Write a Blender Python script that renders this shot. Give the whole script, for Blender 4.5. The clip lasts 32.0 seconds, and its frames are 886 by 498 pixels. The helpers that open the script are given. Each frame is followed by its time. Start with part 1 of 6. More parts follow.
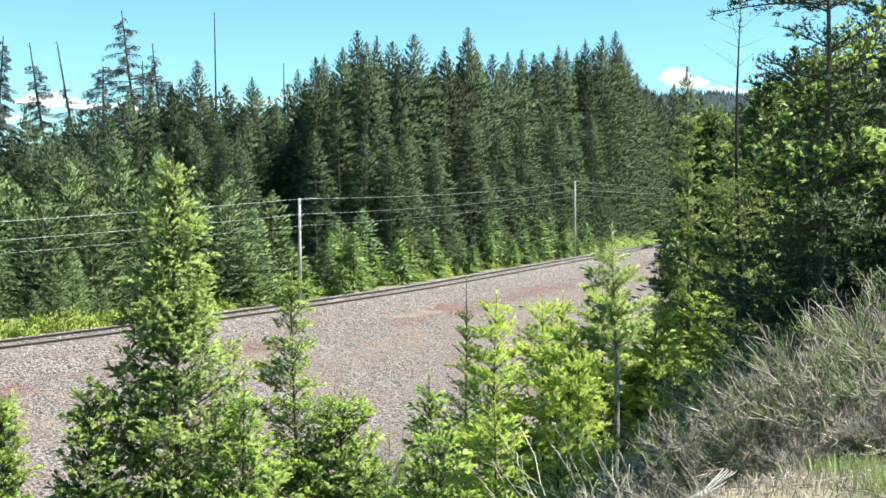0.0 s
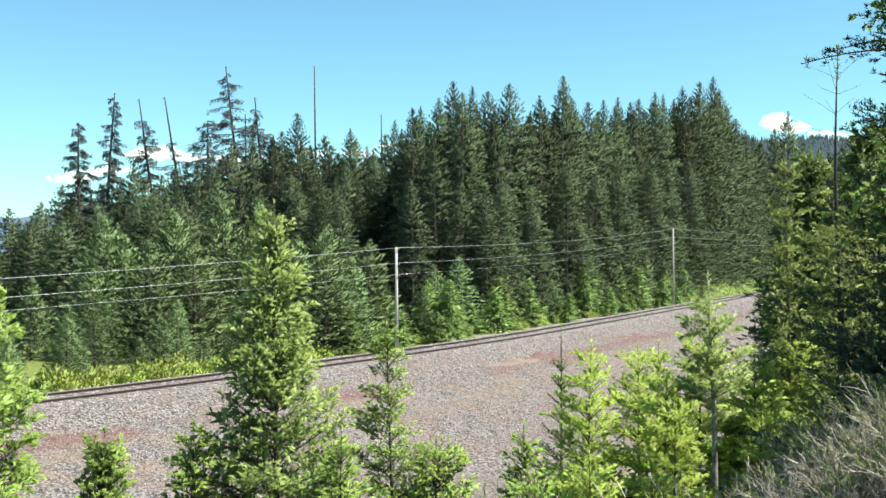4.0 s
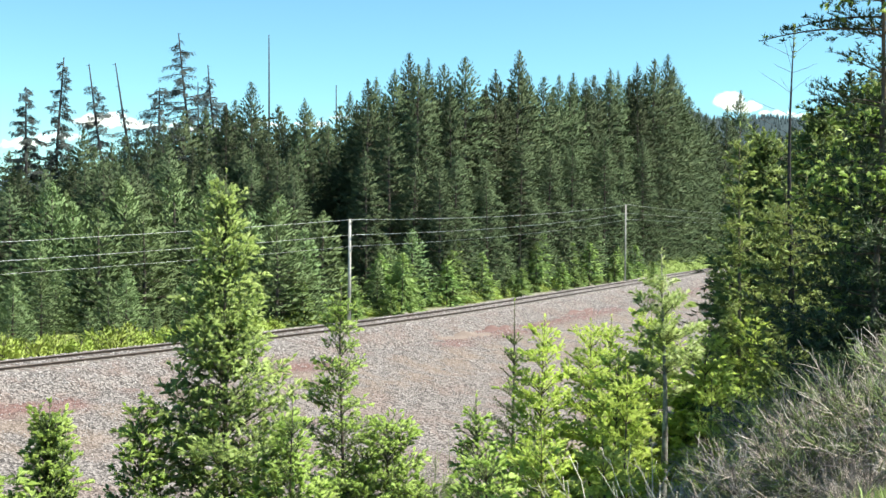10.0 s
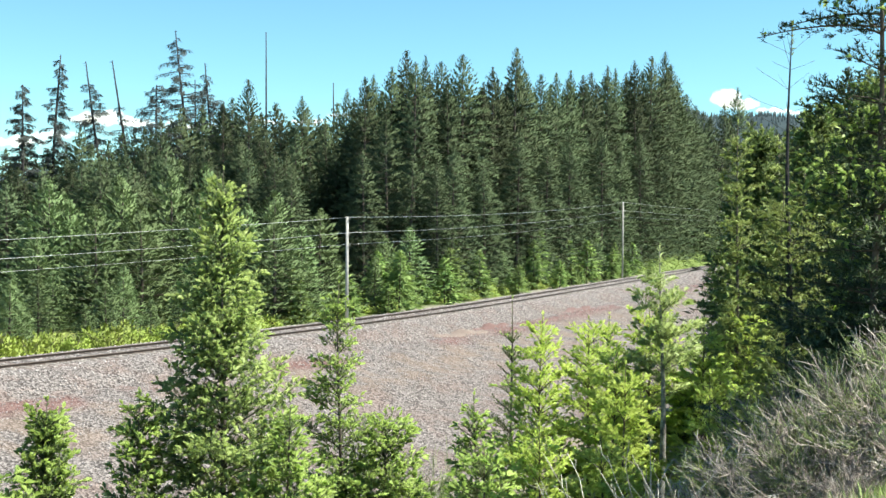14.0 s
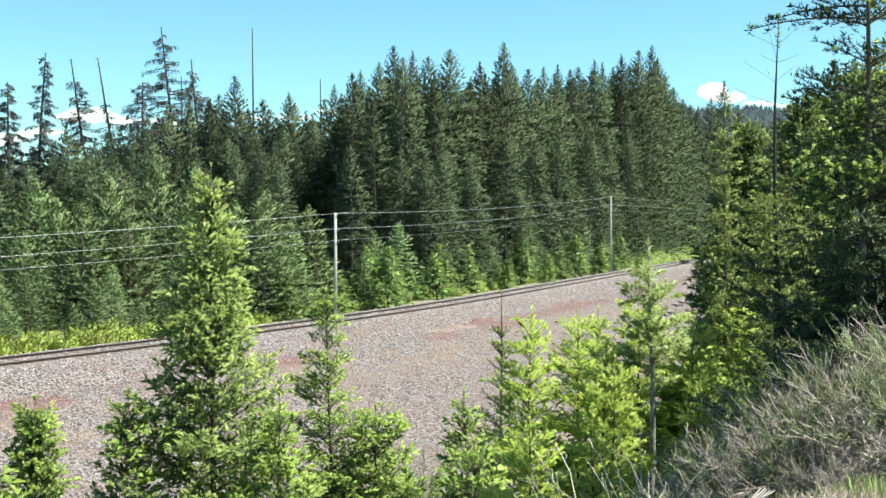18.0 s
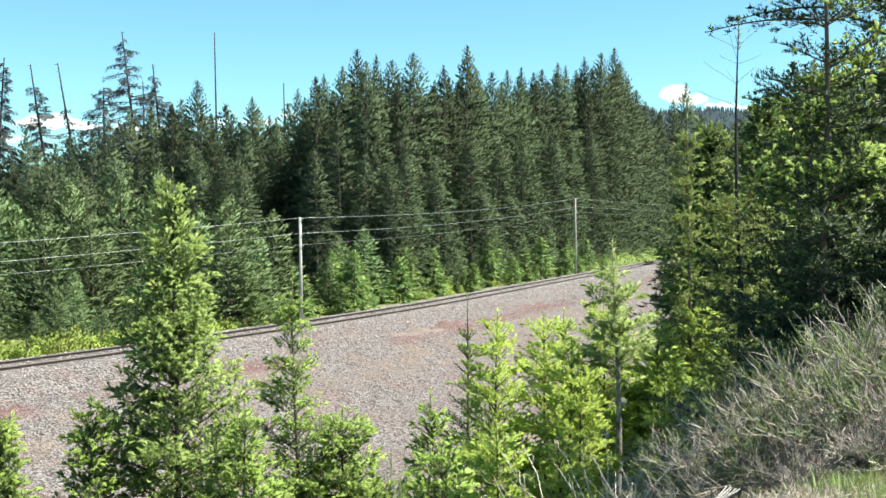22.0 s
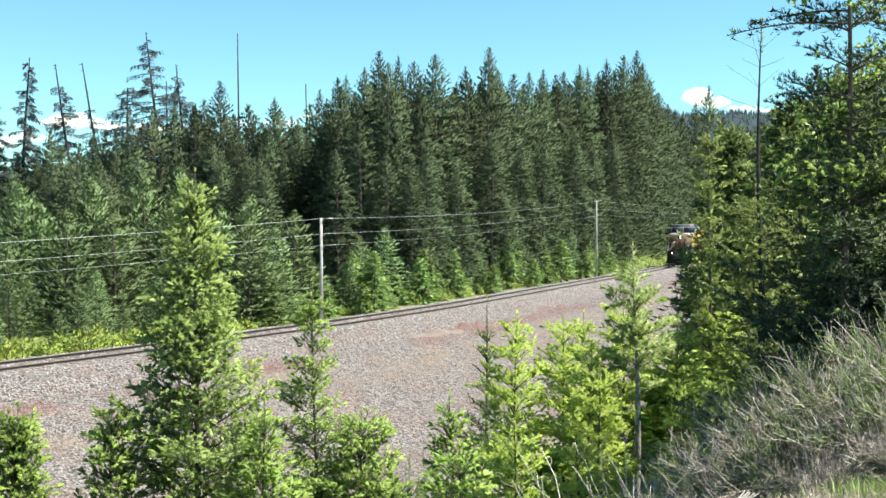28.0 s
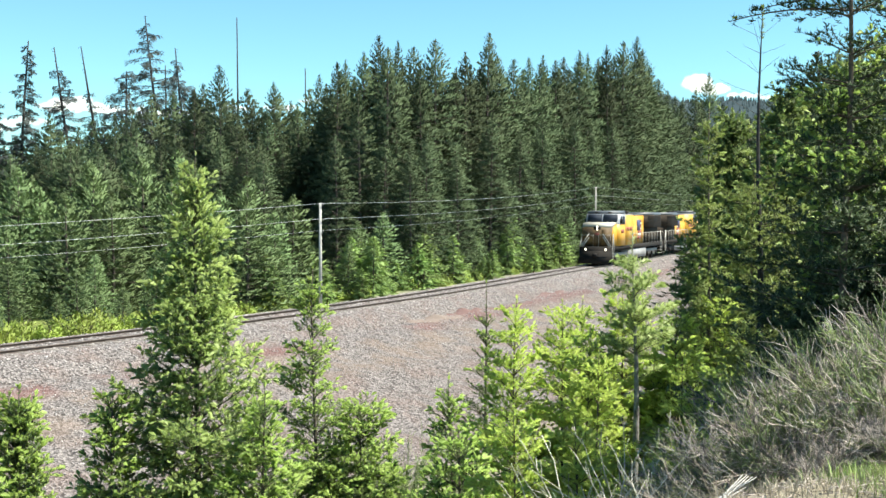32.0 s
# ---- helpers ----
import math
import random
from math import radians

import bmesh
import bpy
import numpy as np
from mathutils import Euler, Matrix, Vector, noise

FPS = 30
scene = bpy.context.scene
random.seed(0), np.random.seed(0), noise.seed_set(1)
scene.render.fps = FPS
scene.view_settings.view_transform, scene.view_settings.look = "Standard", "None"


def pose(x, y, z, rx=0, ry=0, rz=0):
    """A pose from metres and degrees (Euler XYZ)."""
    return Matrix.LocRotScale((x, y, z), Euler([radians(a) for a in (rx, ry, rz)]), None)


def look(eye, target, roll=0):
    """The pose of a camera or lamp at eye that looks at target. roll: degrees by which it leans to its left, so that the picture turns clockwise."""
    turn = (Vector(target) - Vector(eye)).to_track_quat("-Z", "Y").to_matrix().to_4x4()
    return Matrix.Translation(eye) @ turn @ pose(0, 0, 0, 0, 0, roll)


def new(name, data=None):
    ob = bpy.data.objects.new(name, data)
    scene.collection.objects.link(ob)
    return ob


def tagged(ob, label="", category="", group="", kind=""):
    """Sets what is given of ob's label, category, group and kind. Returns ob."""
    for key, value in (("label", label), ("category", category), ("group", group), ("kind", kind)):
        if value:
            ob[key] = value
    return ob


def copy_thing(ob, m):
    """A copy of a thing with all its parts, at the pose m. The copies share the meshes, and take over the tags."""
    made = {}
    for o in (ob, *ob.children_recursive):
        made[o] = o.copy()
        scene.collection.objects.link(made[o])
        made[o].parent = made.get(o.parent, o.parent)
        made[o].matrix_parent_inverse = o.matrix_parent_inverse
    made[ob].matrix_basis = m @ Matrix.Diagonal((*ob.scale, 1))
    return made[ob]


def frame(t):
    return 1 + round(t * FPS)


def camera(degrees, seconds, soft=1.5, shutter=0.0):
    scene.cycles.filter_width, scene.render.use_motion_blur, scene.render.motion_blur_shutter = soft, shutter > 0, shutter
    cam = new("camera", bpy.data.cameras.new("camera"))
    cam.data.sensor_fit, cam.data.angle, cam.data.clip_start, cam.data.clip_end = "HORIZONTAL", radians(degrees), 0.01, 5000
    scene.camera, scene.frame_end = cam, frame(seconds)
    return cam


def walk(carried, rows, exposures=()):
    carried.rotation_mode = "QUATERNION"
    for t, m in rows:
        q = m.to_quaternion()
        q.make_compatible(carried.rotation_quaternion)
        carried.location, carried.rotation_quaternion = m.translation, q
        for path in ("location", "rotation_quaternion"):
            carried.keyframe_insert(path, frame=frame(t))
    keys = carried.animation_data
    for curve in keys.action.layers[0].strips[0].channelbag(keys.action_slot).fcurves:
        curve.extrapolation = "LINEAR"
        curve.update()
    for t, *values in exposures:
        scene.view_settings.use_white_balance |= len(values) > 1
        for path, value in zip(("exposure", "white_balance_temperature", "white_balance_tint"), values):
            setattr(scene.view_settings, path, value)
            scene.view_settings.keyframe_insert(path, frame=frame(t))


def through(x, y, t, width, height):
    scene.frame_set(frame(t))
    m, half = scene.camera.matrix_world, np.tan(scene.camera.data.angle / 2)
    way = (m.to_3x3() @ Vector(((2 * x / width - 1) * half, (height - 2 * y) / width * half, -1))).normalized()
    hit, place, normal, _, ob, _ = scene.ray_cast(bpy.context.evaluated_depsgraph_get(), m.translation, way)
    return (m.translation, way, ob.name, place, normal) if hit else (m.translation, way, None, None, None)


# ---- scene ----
cam = camera(45.0, 32.0, 1.5)
PATH = [
    (0, (-0.074, 0.096, 4.778), (0.322, 20.076, 3.979), -0.18),
    (0.5, (-0.076, 0.102, 4.775), (0.150, 20.088, 4.040), -0.37),
    (1, (-0.075, 0.083, 4.783), (-0.089, 20.074, 4.210), -0.66),
    (1.5, (-0.068, 0.061, 4.787), (-0.438, 20.052, 4.321), -0.97),
    (2, (-0.064, 0.036, 4.783), (-0.605, 20.024, 4.355), -0.58),
    (2.5, (-0.063, 0.035, 4.789), (-0.746, 20.019, 4.382), -0.34),
    (3, (-0.057, 0.001, 4.790), (-1.099, 19.972, 4.511), -0.84),
    (3.5, (-0.048, -0.054, 4.793), (-1.527, 19.892, 4.722), -0.55),
    (5.5, (-0.051, 0.041, 4.786), (-0.704, 20.027, 5.126), 0.53),
    (6, (-0.055, 0.060, 4.789), (-0.489, 20.053, 5.120), 0.60),
    (6.5, (-0.067, 0.064, 4.790), (-0.352, 20.061, 4.955), 0.67),
    (7, (-0.071, 0.064, 4.788), (-0.354, 20.062, 4.702), 0.64),
    (7.5, (-0.069, 0.066, 4.787), (-0.378, 20.062, 4.511), 0.45),
    (8, (-0.066, 0.049, 4.786), (-0.437, 20.043, 4.483), 0.52),
    (8.5, (-0.063, 0.053, 4.787), (-0.482, 20.046, 4.460), 0.66),
    (9, (-0.060, 0.054, 4.787), (-0.549, 20.046, 4.445), 0.50),
    (9.5, (-0.065, 0.050, 4.787), (-0.551, 20.040, 4.381), 0.77),
    (10, (-0.068, 0.052, 4.787), (-0.593, 20.041, 4.393), 0.44),
    (10.5, (-0.066, 0.058, 4.788), (-0.629, 20.047, 4.413), 0.74),
    (11, (-0.068, 0.047, 4.788), (-0.647, 20.036, 4.433), 0.80),
    (11.5, (-0.063, 0.037, 4.788), (-0.666, 20.025, 4.448), 0.64),
    (12, (-0.062, 0.053, 4.788), (-0.676, 20.039, 4.352), -0.30),
    (12.5, (-0.066, 0.058, 4.787), (-0.655, 20.044, 4.337), 0.59),
    (13, (-0.065, 0.075, 4.787), (-0.568, 20.063, 4.353), 0.13),
    (13.5, (-0.069, 0.070, 4.786), (-0.554, 20.059, 4.366), 0.48),
    (15.5, (-0.078, 0.088, 4.779), (-0.349, 20.080, 4.255), -0.44),
    (16, (-0.080, 0.084, 4.784), (-0.252, 20.078, 4.313), -0.67),
    (16.5, (-0.088, 0.060, 4.791), (-0.723, 20.046, 4.373), -0.74),
    (17, (-0.091, 0.028, 4.788), (-0.979, 20.004, 4.373), -0.15),
    (17.5, (-0.076, 0.054, 4.783), (-0.791, 20.037, 4.348), -0.17),
    (18, (-0.077, 0.086, 4.783), (-0.336, 20.077, 4.258), -0.04),
    (18.5, (-0.067, 0.123, 4.779), (0.070, 20.116, 4.269), 0.00),
    (19, (-0.077, 0.122, 4.780), (0.297, 20.113, 4.331), -0.03),
    (19.5, (-0.078, 0.113, 4.781), (0.357, 20.103, 4.318), -0.15),
    (20, (-0.081, 0.094, 4.781), (0.424, 20.080, 4.238), 0.14),
    (20.5, (-0.071, 0.110, 4.774), (0.478, 20.094, 4.206), 0.34),
    (21, (-0.071, 0.109, 4.777), (0.456, 20.095, 4.245), -0.25),
    (21.5, (-0.071, 0.107, 4.777), (0.395, 20.095, 4.278), -0.32),
    (22, (-0.069, 0.109, 4.778), (0.313, 20.100, 4.315), -0.59),
    (22.5, (-0.065, 0.101, 4.780), (0.165, 20.097, 4.437), -0.51),
    (23, (-0.064, 0.101, 4.775), (0.132, 20.097, 4.435), -0.38),
    (23.5, (-0.063, 0.103, 4.777), (0.149, 20.099, 4.426), -0.33),
    (24, (-0.066, 0.095, 4.774), (0.158, 20.090, 4.416), -0.03),
    (24.5, (-0.064, 0.100, 4.780), (-0.000, 20.096, 4.386), -0.88),
    (25, (-0.064, 0.098, 4.785), (-0.246, 20.094, 4.437), -0.73),
    (25.5, (-0.061, 0.085, 4.789), (-0.321, 20.083, 4.670), -0.29),
    (27.5, (-0.066, 0.092, 4.778), (-0.062, 20.090, 4.464), -0.09),
    (28, (-0.062, 0.089, 4.779), (-0.064, 20.084, 4.347), -0.17),
    (28.5, (-0.066, 0.101, 4.779), (-0.022, 20.094, 4.249), 0.03),
    (29, (-0.070, 0.085, 4.779), (-0.107, 20.078, 4.264), -0.24),
    (29.5, (-0.067, 0.077, 4.774), (-0.082, 20.070, 4.234), 0.12),
    (30, (-0.068, 0.083, 4.775), (-0.002, 20.076, 4.233), 0.06),
    (30.5, (-0.075, 0.080, 4.776), (0.000, 20.072, 4.195), 0.17),
    (31, (-0.074, 0.070, 4.779), (-0.041, 20.060, 4.155), -0.09),
    (31.5, (-0.077, 0.060, 4.773), (-0.037, 20.049, 4.106), 0.15),
    (32, (-0.077, 0.060, 4.770), (-0.056, 20.048, 4.070), 0.09),
]
walk(cam, [(t, look(eye, target, roll)) for t, eye, target, roll in PATH], [(0.0, 1.18, 6900, 4), (3.0, 1.15, 6900, 4), (5.4, 1.0, 6900, 4), (6.2, 1.0, 6900, 4), (7.2, 1.09, 6900, 4), (8.2, 1.15, 6900, 4), (32.0, 1.17, 6900, 4)])

# ---------------------------------------------------------------- world, sun
SUN_TO = Vector((0.92, -0.14, 1.5)).normalized()
world = bpy.data.worlds.new("sky")
scene.world = world
world.use_nodes = True
wn = world.node_tree
sky = wn.nodes.new("ShaderNodeTexSky")
sky.sky_type, sky.sun_disc = "NISHITA", False
sky.sun_elevation = math.asin(SUN_TO.z)
sky.sun_rotation = math.atan2(SUN_TO.x, SUN_TO.y)
sky.altitude, sky.air_density, sky.dust_density, sky.ozone_density = 600, 1.0, 0.15, 1.0
tone = wn.nodes.new("ShaderNodeMix")
tone.data_type, tone.blend_type = "RGBA", "MULTIPLY"
tone.inputs[0].default_value, tone.inputs[7].default_value = 1.0, (0.64, 0.99, 1.06, 1)
wn.links.new(sky.outputs[0], tone.inputs[6])
wn.links.new(tone.outputs[2], wn.nodes["Background"].inputs[0])
wn.nodes["Background"].inputs[1].default_value = 0.090
sun = new("sun", bpy.data.lights.new("sun", "SUN"))
sun.data.energy, sun.data.angle, sun.data.color = 4.7, radians(0.53), (1.0, 0.955, 0.89)
sun.matrix_world = look((0, 0, 60), Vector((0, 0, 60)) - SUN_TO)


# ---------------------------------------------------------------- materials
def material(name, colour, second=None, scale=4.0, rough=0.8, metal=0.0, bump=0.3, fine=60.0, vary=0.0, through=0.0, glow=0.0, island=0.0):
    """Two colours mixed by a coarse and a fine noise, with relief; vary shifts the value from object to object; through lets light pass."""
    m = bpy.data.materials.new(name)
    m.use_nodes = True
    t = m.node_tree
    b, out = t.nodes["Principled BSDF"], t.nodes["Material Output"]
    b.inputs["Roughness"].default_value, b.inputs["Metallic"].default_value = rough, metal
    if rough > 0.7:
        b.inputs["Specular IOR Level"].default_value = 0.25
    second = second or tuple(c * 0.72 for c in colour)
    co = t.nodes.new("ShaderNodeTexCoord")
    big, small = t.nodes.new("ShaderNodeTexNoise"), t.nodes.new("ShaderNodeTexNoise")
    big.inputs["Scale"].default_value, small.inputs["Scale"].default_value = scale, fine
    big.inputs["Detail"].default_value, small.inputs["Detail"].default_value = 5, 3
    for n in (big, small):
        t.links.new(co.outputs["Object"], n.inputs["Vector"])
    add = t.nodes.new("ShaderNodeMath")
    add.operation = "MULTIPLY_ADD"
    add.inputs[1].default_value = 0.45
    t.links.new(small.outputs["Fac"], add.inputs[0])
    t.links.new(big.outputs["Fac"], add.inputs[2])
    ramp = t.nodes.new("ShaderNodeMapRange")
    ramp.inputs[1].default_value, ramp.inputs[2].default_value = 0.5, 0.95
    t.links.new(add.outputs[0], ramp.inputs[0])
    mix = t.nodes.new("ShaderNodeMix")
    mix.data_type = "RGBA"
    mix.inputs[6].default_value, mix.inputs[7].default_value = (*colour, 1), (*second, 1)
    t.links.new(ramp.outputs[0], mix.inputs[0])
    tint = mix.outputs[2]
    if vary:
        info, hsv = t.nodes.new("ShaderNodeObjectInfo"), t.nodes.new("ShaderNodeHueSaturation")
        for sock, lo, hi in (("Value", 1 - vary, 1 + vary), ("Hue", 0.5 - vary * 0.03, 0.5 + vary * 0.03)):
            r = t.nodes.new("ShaderNodeMapRange")
            r.inputs[3].default_value, r.inputs[4].default_value = lo, hi
            t.links.new(info.outputs["Random"], r.inputs[0])
            t.links.new(r.outputs[0], hsv.inputs[sock])
        t.links.new(tint, hsv.inputs["Color"])
        tint = hsv.outputs[0]
    if island:
        # each blade or stem has a shade of its own
        geo, r, hsv = t.nodes.new("ShaderNodeNewGeometry"), t.nodes.new("ShaderNodeMapRange"), t.nodes.new("ShaderNodeHueSaturation")
        r.inputs[3].default_value, r.inputs[4].default_value = 1 - island, 1 + island
        t.links.new(geo.outputs["Random Per Island"], r.inputs[0])
        t.links.new(r.outputs[0], hsv.inputs["Value"])
        t.links.new(tint, hsv.inputs["Color"])
        tint = hsv.outputs[0]
    t.links.new(tint, b.inputs["Base Color"])
    if bump:
        bp = t.nodes.new("ShaderNodeBump")
        bp.inputs["Strength"].default_value, bp.inputs["Distance"].default_value = bump, 0.02
        t.links.new(small.outputs["Fac"], bp.inputs["Height"])
        t.links.new(bp.outputs[0], b.inputs["Normal"])
    if through:
        tr, ms = t.nodes.new("ShaderNodeBsdfTranslucent"), t.nodes.new("ShaderNodeMixShader")
        ms.inputs[0].default_value = through
        t.links.new(tint, tr.inputs[0])
        t.links.new(b.outputs[0], ms.inputs[1])
        t.links.new(tr.outputs[0], ms.inputs[2])
        t.links.new(ms.outputs[0], out.inputs[0])
    if glow:
        b.inputs["Emission Color"].default_value, b.inputs["Emission Strength"].default_value = (*colour, 1), glow
    return m


M_CONIFER = material("conifer_foliage", (0.058, 0.088, 0.044), (0.110, 0.147, 0.073), 0.55, 0.8, bump=0, fine=5, vary=0.42, through=0.08)
M_SAPLING = material("sapling_foliage", (0.190, 0.310, 0.080), (0.330, 0.450, 0.140), 0.8, 0.65, bump=0, fine=6, vary=0.2, through=0.3)
M_SNAGWOOD = material("dark_snag_wood", (0.022, 0.021, 0.022), (0.055, 0.051, 0.052), 2, 0.9, bump=0.4, fine=20)
M_YOUNG = material("young_conifer_foliage", (0.114, 0.178, 0.078), (0.190, 0.268, 0.118), 0.8, 0.75, bump=0, fine=6, vary=0.25, through=0.15)
M_SNAG = material("thin_grey_green_foliage", (0.046, 0.060, 0.056), (0.090, 0.108, 0.100), 0.7, 0.7, bump=0, fine=6, vary=0.15, through=0.15)
M_SHRUB = material("broom_green", (0.180, 0.270, 0.040), (0.320, 0.400, 0.075), 0.9, 0.65, bump=0, fine=7, vary=0.2, through=0.25)
M_NEEDLE = material("fir_needles", (0.085, 0.140, 0.042), (0.160, 0.230, 0.070), 2.0, 0.55, bump=0, fine=18, vary=0.15, through=0.5)
M_SHOOT = material("fresh_fir_shoots", (0.315, 0.455, 0.112), (0.480, 0.610, 0.186), 2.5, 0.55, bump=0, fine=18, vary=0.1, through=0.5)
M_CREAM_SHOOT = material("pale_lime_shoots", (0.350, 0.475, 0.145), (0.515, 0.625, 0.235), 2.5, 0.55, bump=0, fine=18, vary=0.1, through=0.5)
M_YELLOW_NEEDLE = material("yellow_green_needles", (0.365, 0.485, 0.092), (0.545, 0.655, 0.165), 2.0, 0.55, bump=0, fine=18, vary=0.12, through=0.6)
M_LIME = material("lime_green_shoots", (0.460, 0.600, 0.130), (0.640, 0.750, 0.220), 2.5, 0.55, bump=0, fine=18, vary=0.1, through=0.55)
M_PALE_SHOOT = material("pale_fir_shoots", (0.200, 0.280, 0.075), (0.310, 0.390, 0.120), 2.5, 0.55, bump=0, fine=18, vary=0.1, through=0.3)
M_PINE = material("pine_needles", (0.270, 0.370, 0.120), (0.440, 0.525, 0.205), 2.5, 0.45, bump=0, fine=18, vary=0.1, through=0.45)
M_DARK_NEEDLE = material("dark_fir_needles", (0.030, 0.054, 0.019), (0.064, 0.102, 0.034), 1.5, 0.6, bump=0, fine=16, vary=0.1, through=0.18)
M_OLIVE_NEEDLE = material("olive_fir_needles", (0.150, 0.200, 0.056), (0.260, 0.310, 0.096), 2.0, 0.55, bump=0, fine=18, vary=0.15, through=0.5)
M_BARK = material("bark", (0.060, 0.046, 0.036), (0.140, 0.118, 0.098), 3, 0.9, bump=0.6, fine=30)
M_LICHEN = material("lichen_grey_bark", (0.045, 0.038, 0.033), (0.400, 0.400, 0.370), 9, 0.9, bump=0.6, fine=40)
M_TWIG = material("dry_broom_stems", (0.190, 0.153, 0.138), (0.590, 0.522, 0.470), 1.5, 0.85, bump=0, fine=20, vary=0.18, island=0.75)
M_WEED = material("bleached_weed_stems", (0.470, 0.425, 0.365), (0.620, 0.580, 0.520), 1.5, 0.85, bump=0, fine=20, vary=0.1, island=0.35)
M_BROOMTIP = material("broom_green_stems", (0.175, 0.240, 0.085), (0.310, 0.375, 0.150), 2, 0.7, bump=0, fine=20, vary=0.2, through=0.15, island=0.4)
M_DRYGRASS = material("dry_grass", (0.470, 0.410, 0.310), (0.330, 0.288, 0.215), 1.2, 0.8, bump=0, fine=20, through=0.25, island=0.45)
M_GRASS = material("green_grass", (0.170, 0.260, 0.065), (0.300, 0.360, 0.130), 1.2, 0.7, bump=0, fine=20, through=0.3, island=0.4)
M_VERGE = material("verge_grass_green", (0.190, 0.275, 0.062), (0.300, 0.370, 0.110), 0.6, 0.7, bump=0, fine=6, through=0.3, island=0.25)
M_DRIFTWOOD = material("bleached_wood", (0.560, 0.540, 0.500), (0.380, 0.360, 0.340), 6, 0.9, bump=0.6, fine=60)
M_STEEL = material("weathered_rail_steel", (0.080, 0.064, 0.056), (0.130, 0.105, 0.090), 3, 0.55, 0.5, 0.2, 40)
M_SLEEPER = material("creosoted_wood", (0.130, 0.115, 0.105), (0.230, 0.210, 0.195), 4, 0.85, bump=0.5, fine=40, vary=0.15)
M_STONE = material("crushed_stone", (0.300, 0.265, 0.255), (0.520, 0.480, 0.460), 1.3, 0.9, bump=0.3, fine=14)
M_PALE_STONE = material("pale_stone", (0.470, 0.435, 0.405), (0.330, 0.300, 0.280), 5, 0.9, bump=0.4, fine=40)
M_POLE = material("weathered_pole_wood", (0.520, 0.500, 0.470), (0.360, 0.340, 0.310), 2, 0.85, bump=0.4, fine=40)
M_WIRE = material("aluminium_wire", (0.620, 0.640, 0.650), (0.500, 0.510, 0.520), 0.5, 0.45, 0.6, 0, 20)
# the glow stands in for sunlight and lifts the clouds' shaded undersides
M_CLOUD = material("cloud", (0.92, 0.93, 0.94), (0.88, 0.90, 0.92), 0.004, 1.0, bump=0, fine=0.02, glow=0.55)
# thin veils of cloud, denser where many lie behind one another
nt = M_CLOUD.node_tree
veil, clear = nt.nodes.new("ShaderNodeMixShader"), nt.nodes.new("ShaderNodeBsdfTransparent")
veil.inputs[0].default_value = 0.13
nt.links.new(clear.outputs[0], veil.inputs[1])
nt.links.new(nt.nodes["Principled BSDF"].outputs[0], veil.inputs[2])
nt.links.new(veil.outputs[0], nt.nodes["Material Output"].inputs[0])
# blue haze of the distance is mixed into the forest colour
M_HILL = material("hazed_forest", (0.020, 0.036, 0.044), (0.040, 0.060, 0.064), 0.01, 0.95, bump=0, fine=0.08)

# mountains coloured pale blue for the air in between
M_FAR = material("hazed_mountain", (0.085, 0.135, 0.190), (0.110, 0.160, 0.215), 0.004, 0.95, bump=0, fine=0.03)


